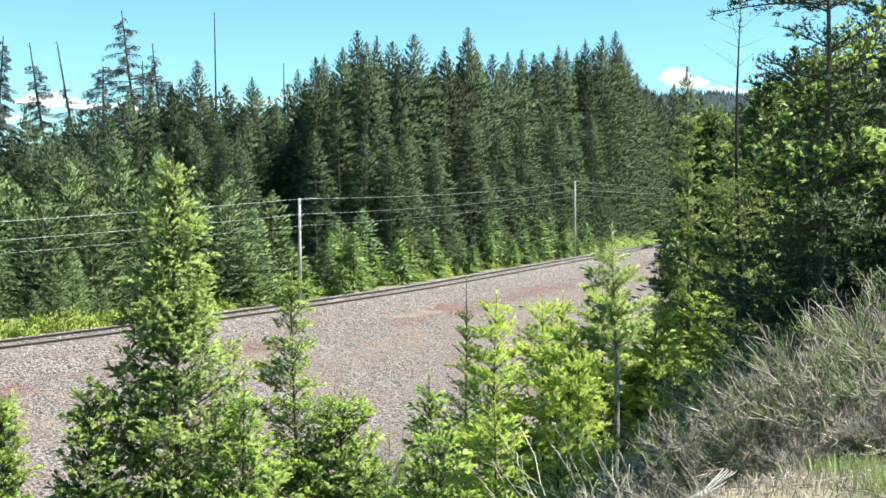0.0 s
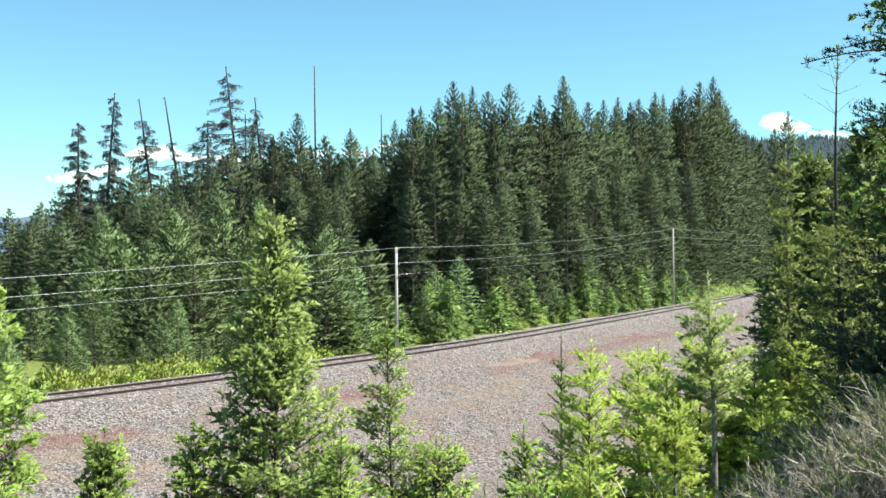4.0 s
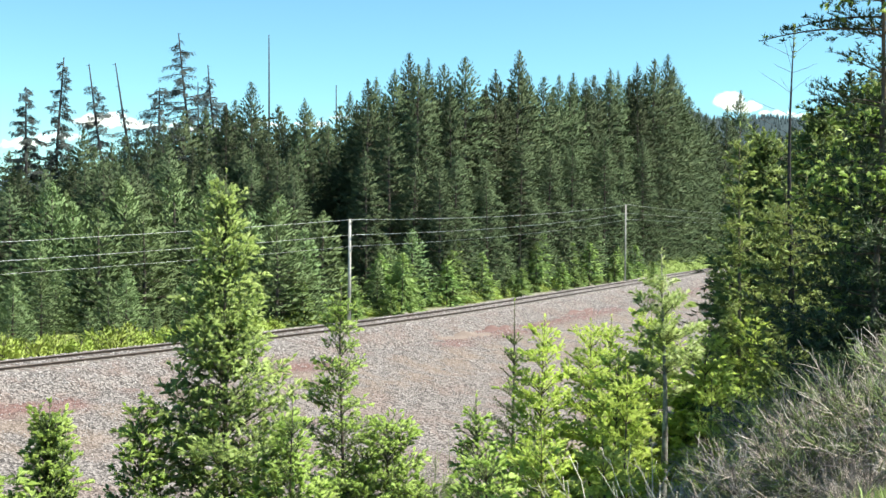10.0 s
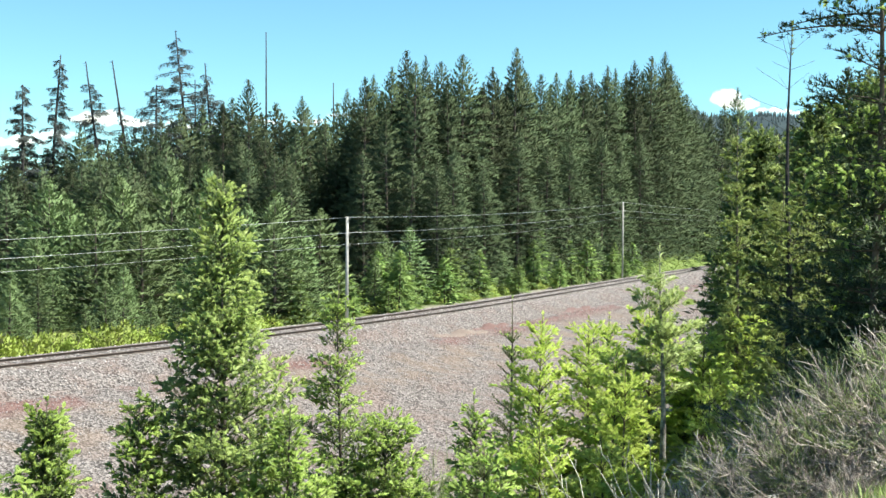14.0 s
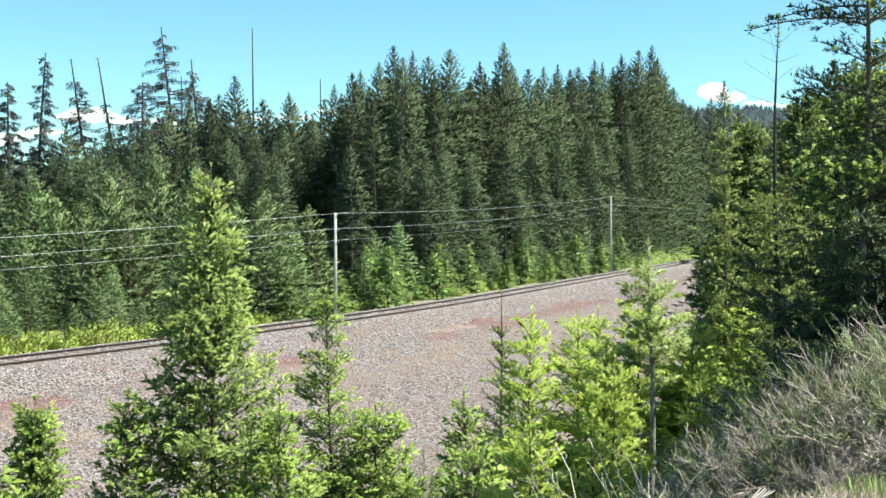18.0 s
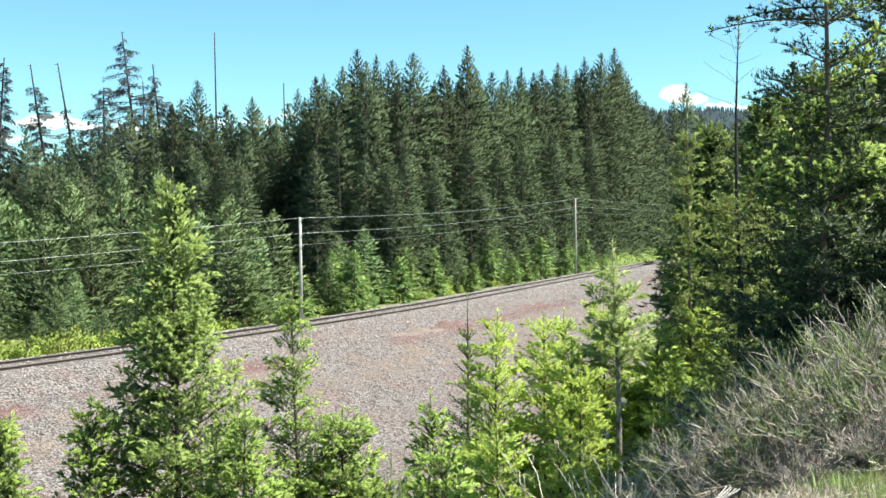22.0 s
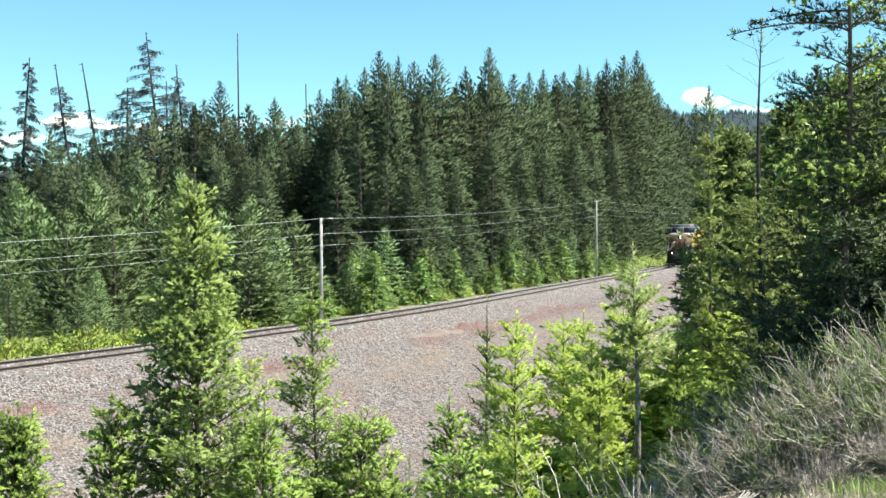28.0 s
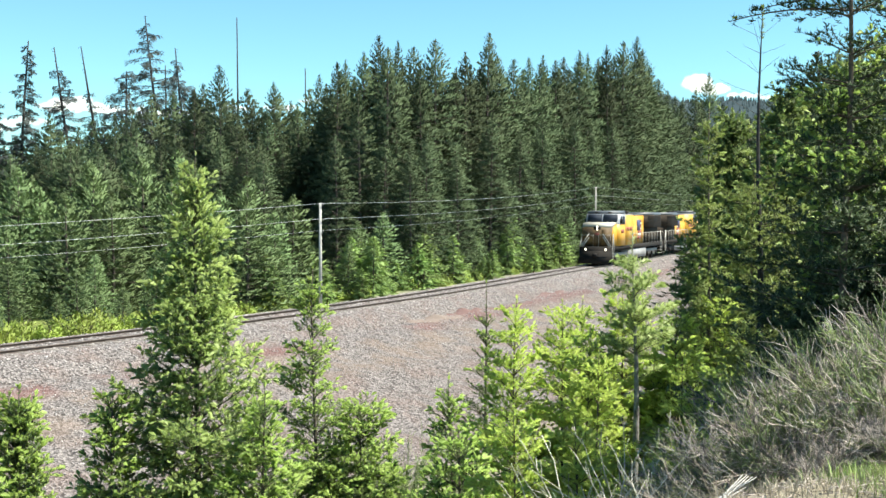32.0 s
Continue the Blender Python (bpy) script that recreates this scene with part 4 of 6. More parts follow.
def forest_bags(seed, h, r, start=0.05, spray=0.40, taper=0.85, sag=0.34, step=0.42, per=8, twigs=5, leaves=8, lift=0.75, rough=0.45):
    """Trunk, limbs and crown of a forest conifer: whorls of boughs whose twigs fan out and turn up at their ends, up to a sharp tip."""
    rng = np.random.default_rng(seed)
    trunk, limbs, crown = Bag(), Bag(), Bag()
    z = np.linspace(0, h, 9)
    lean = rng.normal(0, 0.006, 2)
    line = np.stack([lean[0] * z + 0.03 * np.sin(z * 0.5), lean[1] * z, z], -1)
    trunk.tube(line, 0.011 * h, 0.012, 7)
    q = rng.uniform(0, 6.28, 4)
    p_all, d_all, s_all, l_all, w_all = [], [], [], [], []
    zz = h - 0.02 * h
    while zz > start * h:
        u = 1 - zz / h
        a0 = rng.uniform(0, 6.283)
        count = per + int(rng.integers(-1, 2))
        for k in range(count):
            az = a0 + (k + rng.uniform(-0.3, 0.3)) * 6.283 / count
            hb = zz + rng.uniform(-0.5, 0.5) * step
            base = np.array([np.interp(hb, z, line[:, 0]), np.interp(hb, z, line[:, 1]), hb])
            swell = 1 + min(1.0, u * 3) * (0.12 * math.sin(hb * 1.3 + q[1] + az) + 0.10 * math.sin(az * 2 + q[0] + hb * 0.6))
            ln = max(0.05, min(r * u**taper, 1.25 * r * u) * swell * rng.uniform(0.70, 1.12))
            out = np.array([math.cos(az), math.sin(az), 0.0])
            cross = np.array([-out[1], out[0], 0.0])
            rise = 1.5 * max(0.0, 1 - u * 2.6) + 0.25
            droop = sag * min(1.0, 0.15 + u * 2) * rng.uniform(0.6, 1.5)
            small = min(1.0, 0.28 + u * 2.6)

            def bough(f):
                f = np.asarray(f, float)[..., None]
                return base + out * ln * f + np.array([0, 0, 1.0]) * ln * (rise * f - droop * f * f)

            m = max(2, int(twigs * (0.5 + 0.5 * min(1.0, ln / 1.6))))
            fs = np.linspace(0.34, 1.0, m) + rng.normal(0, 0.03, m)
            for j, f in enumerate(fs):
                side = (1 if j % 2 else -1) * rng.uniform(0.35, 0.95) * (1.05 - 0.85 * max(0.0, f - 0.2))
                tw = out * math.cos(side) + cross * math.sin(side)
                tw = unit(tw + np.array([0, 0, rise - 1.6 * droop * f + rng.normal(0.05, 0.16)]))
                tl = (0.34 * ln * (1.12 - f) + 0.20 * small * small) * rng.uniform(0.7, 1.2)
                n = leaves
                g = (np.arange(n) + rng.uniform(0, 1, n)) / n
                p = bough(f) + tw * (tl * g)[:, None]
                off = np.where(np.arange(n) % 2 == 0, 1, -1) * rng.uniform(0.1, 0.75, n)
                flat = unit(np.cross(tw, [0, 0, 1.0]))
                d = unit(tw + flat * off[:, None] + np.array([0, 0, 1.0]) * rng.normal(lift + 1.3 * max(0.0, 1 - u * 5), rough, n)[:, None])
                ls = spray * small * rng.uniform(0.65, 1.25, n) * (1.1 - 0.3 * g)
                p_all.append(p), d_all.append(d), s_all.append(unit(np.cross(d, [0, 0, 1.0]) + rng.normal(0, 0.9, (n, 3)))), l_all.append(ls)
                w_all.append(ls * rng.uniform(0.09, 0.17, n))
            if k % 3 == 0 and ln > 0.8:
                limbs.tube(bough([0.0, 0.4, 0.85]), 0.012 + 0.010 * ln, 0.006, 3)
        zz -= step * rng.uniform(0.8, 1.2) * (0.50 + 0.50 * min(1.0, u * 3))
    m = 12
    top = line[-1] - np.stack([np.zeros(m), np.zeros(m), np.linspace(0.10, 0.7, m)], -1)
    a = rng.uniform(0, 6.28, m)
    p_all.append(top), d_all.append(unit(np.stack([0.45 * np.cos(a), 0.45 * np.sin(a), np.ones(m)], -1))), s_all.append(unit(rng.normal(0, 1, (m, 3))))
    l_all.append(np.linspace(0.14, 0.34, m)), w_all.append(np.full(m, 0.04))
    crown.sprays(np.concatenate(p_all), np.concatenate(d_all), np.concatenate(s_all), np.concatenate(l_all), np.concatenate(w_all), 0.05)
    return trunk, limbs, crown


def snag_bags(seed, h, reach, bare, full):
    """Trunk, limbs and thin foliage of a dying conifer: separate boughs with hanging tufts, the top bare."""
    rng = np.random.default_rng(seed)
    trunk, limbs, crown = Bag(), Bag(), Bag()
    trunk.tube([(0, 0, 0), (0.05, 0, h * 0.4), (-0.04, 0.03, h * 0.75), (0, 0, h)], 0.24, 0.05, 7)
    p_all, d_all, s_all, l_all = [], [], [], []
    zz = h - 0.15
    while zz > h * 0.2:
        u = 1 - zz / h
        az = rng.uniform(0, 6.28)
        out = np.array([math.cos(az), math.sin(az), 0.0])
        cross = np.array([-out[1], out[0], 0.0])
        naked = u < bare
        ln = rng.uniform(0.12, 0.35) if naked else reach * min(1.25, 0.30 + (u - bare) * 3.4) * rng.uniform(0.35, 1.15)
        f = np.linspace(0, 1, 6)
        dip = rng.uniform(0.18, 0.45)
        pts = np.array([0, 0, zz]) + out * (ln * f)[:, None]
        pts[:, 2] += ln * (0.10 * f - dip * f * f + 0.16 * f**3)
        limbs.tube(pts, 0.05 if not naked else 0.03, 0.014, 4)
        if not naked:
            n = int((6 + ln * 17) * full * (1.0 + 2.2 * max(0.0, u - bare)))
            g = 0.25 + 0.80 * np.round(rng.uniform(0, 1, n) * 4 + rng.normal(0, 0.28, n)) / 4 + rng.normal(0, 0.05, n)
            p = np.array([0, 0, zz]) + out * (ln * g)[:, None] + cross * (rng.normal(0, 0.14, n) * ln * (1.25 - g))[:, None]
            p[:, 2] += ln * (0.10 * g - dip * g * g + 0.16 * g**3) + rng.normal(-0.05, 0.10, n)
            p_all.append(p), d_all.append(unit(out * 0.45 + cross * rng.normal(0, 0.6, n)[:, None] + [0, 0, -0.55] + rng.normal(0, 0.3, (n, 3))))
            s_all.append(unit(rng.normal(0, 1, (n, 3)))), l_all.append(rng.uniform(0.16, 0.46, n))
        zz -= rng.uniform(0.08, 0.24) if not naked else rng.uniform(0.2, 0.5)
    ls = np.concatenate(l_all)
    crown.sprays(np.concatenate(p_all), np.concatenate(d_all), np.concatenate(s_all), ls, ls * 0.12, 0.1)
    return trunk, limbs, crown


def snag(seed, h, reach, bare, full, label):
    t = thing("half_dead_conifer", label, "tree", "half-dead conifers on the skyline")
    trunk, limbs, crown = snag_bags(seed, h, reach, bare, full)
    part("trunk", trunk, M_SNAGWOOD, t, smooth=True)
    part("branchwork", limbs, M_SNAGWOOD, t, kind="stuff")
    part("crown", crown, M_SNAG, t, kind="stuff", bulge=0.3)
    return t


def forest_tree(seed, h, r, label="tall dark green conifer in the dense forest behind the track", group="forest behind the track", foliage=None, name="conifer_tree", tuft=0.28, bulge=0.22, **more):
    t = thing(name, label, "tree", group)
    trunk, limbs, crown = forest_bags(seed, h, r, **more)
    part("trunk", trunk, M_BARK, t, smooth=True)
    part("branchwork", limbs, M_BARK, t, kind="stuff")
    part("crown", crown, foliage or M_CONIFER, t, kind="stuff", bulge=bulge, tuft=tuft)
    return t


def conifer(seed, label, foliage, group, h=18.0, r=3.0, **more):
    t = thing("conifer_sapling", label, "tree", group)
    trunk, limbs, crown = conifer_bags(seed, h, r, **more)
    part("trunk", trunk, M_BARK, t, smooth=True)
    part("branchwork", limbs, M_BARK, t, kind="stuff")
    part("crown", crown, foliage, t, kind="stuff", bulge=0.45)
    return t


class Stand:
    """Hands out trees of some kinds: the prototypes first, then copies of them."""

    def __init__(self, kinds, height):
        self.kinds, self.height, self.used, self.turn = kinds, height, set(), 0

    def plant(self, x, y, h, rng, slim=1.0, sink=0.15, pick=None):
        k = pick if pick is not None else rng.randrange(len(self.kinds))
        ob = self.kinds[k]
        if k in self.used:
            ob = copy_thing(ob, Matrix.Identity(4))
        self.used.add(k)
        f = h / self.height
        w = f ** 0.75 * slim * rng.uniform(0.92, 1.1)
        ob.matrix_basis = pose(x, y, gz(x, y) - sink, rng.uniform(-1.2, 1.2), rng.uniform(-1.2, 1.2), rng.uniform(0, 360)) @ Matrix.Diagonal((w, w, f, 1))
        return ob


rng = random.Random(11)
BIG = Stand([forest_tree(20 + i, 18.0, rr, taper=tp, sag=sg) for i, (rr, tp, sg) in enumerate(((3.8, 0.80, 0.30), (4.2, 0.84, 0.40), (3.5, 0.78, 0.25), (4.3, 0.82, 0.42), (3.7, 0.76, 0.34), (3.9, 0.86, 0.34)))], 18.0)
BACK = Stand([forest_tree(30 + i, 18.0, rr, spray=0.60, taper=0.80, sag=0.35, step=0.50, twigs=4, leaves=6) for i, rr in enumerate((3.8, 4.2, 3.5))], 18.0)
MID = Stand([forest_tree(40 + i, 9.0, rr, "mid-green young conifer at the forest edge", "young trees behind the track", M_YOUNG, start=0.02, spray=0.36, taper=0.95, sag=0.12, step=0.27, per=8, twigs=4, leaves=6, lift=0.95, rough=0.35, name="young_conifer", tuft=0.4, bulge=0.7)
             for i, rr in enumerate((2.1, 2.4, 1.9, 2.6))], 9.0)
SAPLING = Stand([conifer(46 + i, "bright light-green conifer sapling on the verge", M_SAPLING, "saplings along the far verge", 4.0, rr, start=0.02, count=170, spray=0.30, ragged=0.35, droop=-0.1, up=0.95, full=1.1)
                 for i, rr in enumerate((1.1, 1.35, 1.25))], 4.0)

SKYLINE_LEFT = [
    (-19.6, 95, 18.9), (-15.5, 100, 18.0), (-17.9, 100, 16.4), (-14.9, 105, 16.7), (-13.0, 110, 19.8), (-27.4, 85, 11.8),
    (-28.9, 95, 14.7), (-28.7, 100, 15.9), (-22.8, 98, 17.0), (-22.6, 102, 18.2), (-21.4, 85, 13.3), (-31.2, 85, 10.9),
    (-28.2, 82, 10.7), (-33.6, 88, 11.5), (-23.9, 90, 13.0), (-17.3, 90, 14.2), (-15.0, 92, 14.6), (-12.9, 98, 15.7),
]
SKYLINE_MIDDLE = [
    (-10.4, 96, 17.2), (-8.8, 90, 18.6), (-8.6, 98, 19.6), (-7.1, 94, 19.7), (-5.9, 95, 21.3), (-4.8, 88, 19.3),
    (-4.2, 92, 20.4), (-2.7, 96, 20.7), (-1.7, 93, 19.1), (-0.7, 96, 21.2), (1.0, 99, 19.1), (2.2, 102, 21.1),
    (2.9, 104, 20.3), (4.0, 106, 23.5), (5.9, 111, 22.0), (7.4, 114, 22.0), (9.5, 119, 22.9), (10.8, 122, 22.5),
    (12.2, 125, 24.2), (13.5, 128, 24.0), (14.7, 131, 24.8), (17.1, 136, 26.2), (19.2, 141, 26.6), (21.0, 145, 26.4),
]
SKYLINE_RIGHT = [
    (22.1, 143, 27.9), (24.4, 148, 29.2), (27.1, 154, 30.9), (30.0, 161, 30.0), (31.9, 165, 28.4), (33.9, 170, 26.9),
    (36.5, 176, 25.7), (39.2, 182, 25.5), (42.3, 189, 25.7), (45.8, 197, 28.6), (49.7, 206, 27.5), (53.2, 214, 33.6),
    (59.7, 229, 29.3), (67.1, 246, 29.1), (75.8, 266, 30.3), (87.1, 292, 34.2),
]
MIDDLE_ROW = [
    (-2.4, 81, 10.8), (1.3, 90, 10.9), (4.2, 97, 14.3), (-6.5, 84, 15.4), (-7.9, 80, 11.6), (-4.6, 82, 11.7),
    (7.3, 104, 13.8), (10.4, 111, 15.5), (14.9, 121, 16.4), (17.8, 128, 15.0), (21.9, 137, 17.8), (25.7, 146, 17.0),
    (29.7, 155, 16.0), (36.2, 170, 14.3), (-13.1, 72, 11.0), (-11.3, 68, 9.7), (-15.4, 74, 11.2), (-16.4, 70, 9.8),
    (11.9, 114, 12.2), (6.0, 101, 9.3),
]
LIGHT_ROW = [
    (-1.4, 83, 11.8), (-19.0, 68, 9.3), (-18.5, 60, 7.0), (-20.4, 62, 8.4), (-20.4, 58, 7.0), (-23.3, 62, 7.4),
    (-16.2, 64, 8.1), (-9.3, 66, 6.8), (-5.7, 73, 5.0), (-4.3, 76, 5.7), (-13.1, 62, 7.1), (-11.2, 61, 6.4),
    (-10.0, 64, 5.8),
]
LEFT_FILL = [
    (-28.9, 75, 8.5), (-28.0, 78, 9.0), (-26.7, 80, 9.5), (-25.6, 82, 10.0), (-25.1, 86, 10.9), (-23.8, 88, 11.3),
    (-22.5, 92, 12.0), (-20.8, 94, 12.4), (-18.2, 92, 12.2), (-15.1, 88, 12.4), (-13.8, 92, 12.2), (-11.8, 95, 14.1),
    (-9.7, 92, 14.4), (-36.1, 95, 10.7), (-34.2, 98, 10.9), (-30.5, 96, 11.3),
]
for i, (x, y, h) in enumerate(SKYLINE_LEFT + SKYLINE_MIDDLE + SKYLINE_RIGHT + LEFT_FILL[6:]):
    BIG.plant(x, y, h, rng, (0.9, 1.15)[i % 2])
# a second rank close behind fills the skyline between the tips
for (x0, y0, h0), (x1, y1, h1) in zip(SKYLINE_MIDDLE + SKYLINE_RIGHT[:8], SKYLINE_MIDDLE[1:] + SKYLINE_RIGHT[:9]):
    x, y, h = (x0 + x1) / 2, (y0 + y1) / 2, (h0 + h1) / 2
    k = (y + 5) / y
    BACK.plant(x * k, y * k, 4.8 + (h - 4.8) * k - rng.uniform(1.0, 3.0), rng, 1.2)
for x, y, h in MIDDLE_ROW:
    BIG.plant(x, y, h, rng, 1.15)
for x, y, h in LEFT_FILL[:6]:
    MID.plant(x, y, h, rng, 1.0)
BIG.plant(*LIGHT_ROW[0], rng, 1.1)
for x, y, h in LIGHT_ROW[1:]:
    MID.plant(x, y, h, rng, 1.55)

for x, y, h in ((-20.6, 63.0, 8.9), (-24.6, 62.0, 8.4), (-24.2, 59.5, 5.4), (-12.2, 66.5, 8.0), (-17.6, 72.0, 10.0)):
    MID.plant(x, y, h, rng, 1.6)

# fill the wood behind with trees that stay under the skyline
for _ in range(75):
    s, d = rng.uniform(-62, 110), -rng.uniform(17, 45)
    x, y = on_track(s, d)
    if y > 185 or x / y < -0.5:
        continue
    top = np.interp(x / y, [-0.45, -0.3, -0.2, -0.13, -0.08, 0.2, 0.25, 0.35], [0.055, 0.075, 0.085, 0.10, 0.13, 0.13, 0.09, 0.08])
    h = (4.8 + top * y + 0.8) * rng.uniform(0.78, 1.0)
    if h > 3:
        BACK.plant(x, y, h, rng, 1.3)

for _ in range(40):
    y = rng.uniform(66, 100)
    x = -y * rng.uniform(0.17, 0.52)
    if off_track(x, y) < -9:
        BACK.plant(x, y, (5.8 + y * float(np.interp(x / y, [-0.4, -0.25], [0.052, 0.080]))) * rng.uniform(0.80, 1.05), rng, 1.3)

for i in range(24):
    q = -0.125 - 0.0135 * i
    y = rng.uniform(104, 116)
    BACK.plant(q * y, y, 4.8 + y * float(np.interp(q, [-0.45, -0.36, -0.3, -0.25, -0.12], [0.060, 0.078, 0.090, 0.100, 0.100])) + rng.uniform(0.4, 2.8), rng, 1.35)

# young trees and saplings along the far side of the track
for i in range(95):
    s = -58 + i * 1.75 + rng.uniform(-0.8, 0.8)
    d = -rng.uniform(7.0, 12.0)
    if s > 62:
        continue
    x, y = on_track(s, d)
    (MID if s < -18 or i % 3 == 0 else SAPLING).plant(x, y, rng.uniform(2.0, 4.8) * (1.15 if i % 5 == 0 else 0.85), rng, 1.05, 0.05)

for i in range(40):
    x, y = on_track(-14 + i * 1.9 + rng.uniform(-0.7, 0.7), -rng.uniform(5.3, 7.6))
    SAPLING.plant(x, y, rng.choice((1.1, 1.7, 2.3, 2.9, 3.6, 4.4)) * rng.uniform(0.85, 1.1), rng, rng.uniform(0.95, 1.6), 0.05)

# the young wood goes on where the line bends away
for i in range(26):
    x, y = on_track(-80 + i * 0.95, -rng.uniform(6.0, 17.0))
    MID.plant(x, y, rng.uniform(3.0, 6.5), rng, 1.2, 0.05)

for i in range(14):
    x, y = rng.uniform(-29, -18), rng.uniform(50, 64)
    if off_track(x, y) < -6.5:
        MID.plant(x, y, rng.uniform(2.0, 5.0), rng, 1.2, 0.05)

# tall conifers on the near side of the line, beyond the bank
for x, y, h in ((10.2, 32.0, 9.6), (12.4, 34.0, 10.4), (14.8, 36.0, 11.5), (11.6, 41.0, 10.2), (17.0, 43.0, 12.5), (9.6, 27.5, 9.0), (14.2, 48.0, 11.0), (19.5, 52.0, 13.0), (16.5, 58.0, 11.0)):
    BIG.plant(x, y, h, rng, 1.5)

# bare and half-dead trees standing over the skyline: place of the tip, height, lean, reach, bare share of the top, fullness
SNAGS = (
    (-44.2, 105, 19.8, 0.0, 1.7, 0.00, 2.4, "half-dead conifer with a thin ragged rounded top"),
    (-40.8, 106, 22.9, 4.3, 1.2, 0.01, 1.7, "leaning half-dead conifer with a narrow ragged crown"),
    (-39.7, 110, 22.7, -7.5, 2.0, 0.10, 1.9, "leaning half-dead conifer with a bare broken top"),
    (-37.6, 112, 23.2, -9.0, 2.1, 0.20, 1.0, "leaning half-dead conifer with a long bare top"),
    (-30.4, 110, 25.9, -6.2, 2.6, 0.02, 1.3, "tall leaning half-dead conifer with separate tiers of boughs"),
    (-27.6, 111, 22.9, -5.5, 1.7, 0.04, 1.6, "leaning half-dead conifer with a split bare top"),
    (-30.6, 104, 19.6, 0.0, 2.7, 0.00, 1.5, "pale thin half-dead conifer with see-through boughs"),
    (-24.9, 108, 18.4, 0.0, 2.0, 0.00, 1.8, "thin half-dead conifer among living trees"),
)
for i, (x, y, h, lean, reach, bare, full, label) in enumerate(SNAGS):
    foot = x - h * math.sin(radians(lean))
    ob = snag(60 + i, h / math.cos(radians(lean)), reach, bare, full, label)
    ob.matrix_basis = pose(foot, y, gz(foot, y) - 0.15, 0, lean, 0)
for x, y, h in ((-28.9, 112, 21.2), (-22.0, 115, 26.6), (-15.1, 118, 21.6)):
    b = Bag()
    b.tube([(0, 0, 0), (0.1, 0, h * 0.5), (0.0, 0.05, h)], 0.2, 0.05, 7)
    t = thing("dead_tree", "bare dead grey conifer stem without branches", "tree", "bare stems on the skyline")
    part("stem", b, M_SNAGWOOD, t)
    t.location = (x, y, gz(x, y) - 0.1)


# ---------------------------------------------------------------- broom and bushes behind the track
def shrub(seed, foliage, label, h=1.2, r=0.9, count=900, leaf=0.16):
    rg = np.random.default_rng(seed)
    t = thing("shrub", label, "shrub", "shrubs beside the track")
    stems, leaves = Bag(), Bag()
    for _ in range(14):
        a, q = rg.uniform(0, 6.28), rg.uniform(0.2, 0.8)
        e = np.array([math.cos(a) * r * q, math.sin(a) * r * q, h * rg.uniform(0.6, 0.95)])
        stems.tube([(0, 0, -0.05), e * [0.4, 0.4, 0.55], e], 0.014, 0.005, 3)
    d = unit(rg.normal(0, 1, (count, 3)) * [1, 1, 0.7] + [0, 0, 0.55])
    d[:, 2] = np.abs(d[:, 2])
    bump = 0.75 + 0.25 * np.sin(d @ [5, 1, 3] + seed) * np.sin(d @ [-2, 6, 2])
    p = d * [r, r, h] * (bump * rg.uniform(0.45, 1.0, count) ** 0.5)[:, None]
    way = unit(d + [0, 0, 0.8] + rg.normal(0, 0.35, (count, 3)))
    leaves.sprays(p, way, unit(np.cross(way, rg.normal(0, 1, (count, 3)))), leaf * rg.uniform(0.7, 1.4, count), leaf * rg.uniform(0.18, 0.35, count), 0.05)
    part("branchwork", stems, M_BARK, t, kind="stuff")
    part("foliage", leaves, foliage, t, kind="stuff", bulge=0.8)
    return t


SHRUB = Stand([shrub(70 + i, M_SHRUB, "bright yellow-green broom bush beside the track", 1.2, r, 800) for i, r in enumerate((0.9, 1.1, 1.3))], 1.2)
for i in range(-18, 85):
    s = -60 + i * 1.0 + rng.uniform(-0.5, 0.5) if i < 60 else rng.uniform(0, 75)
    d = -rng.uniform(3.9, 6.6) if s < -20 else -rng.uniform(6.2, 8.2)
    x, y = on_track(s, d)
    SHRUB.plant(x, y, rng.uniform(0.8, 1.5) if s < -20 else rng.uniform(0.5, 1.2), rng, 1.0, 0.05)


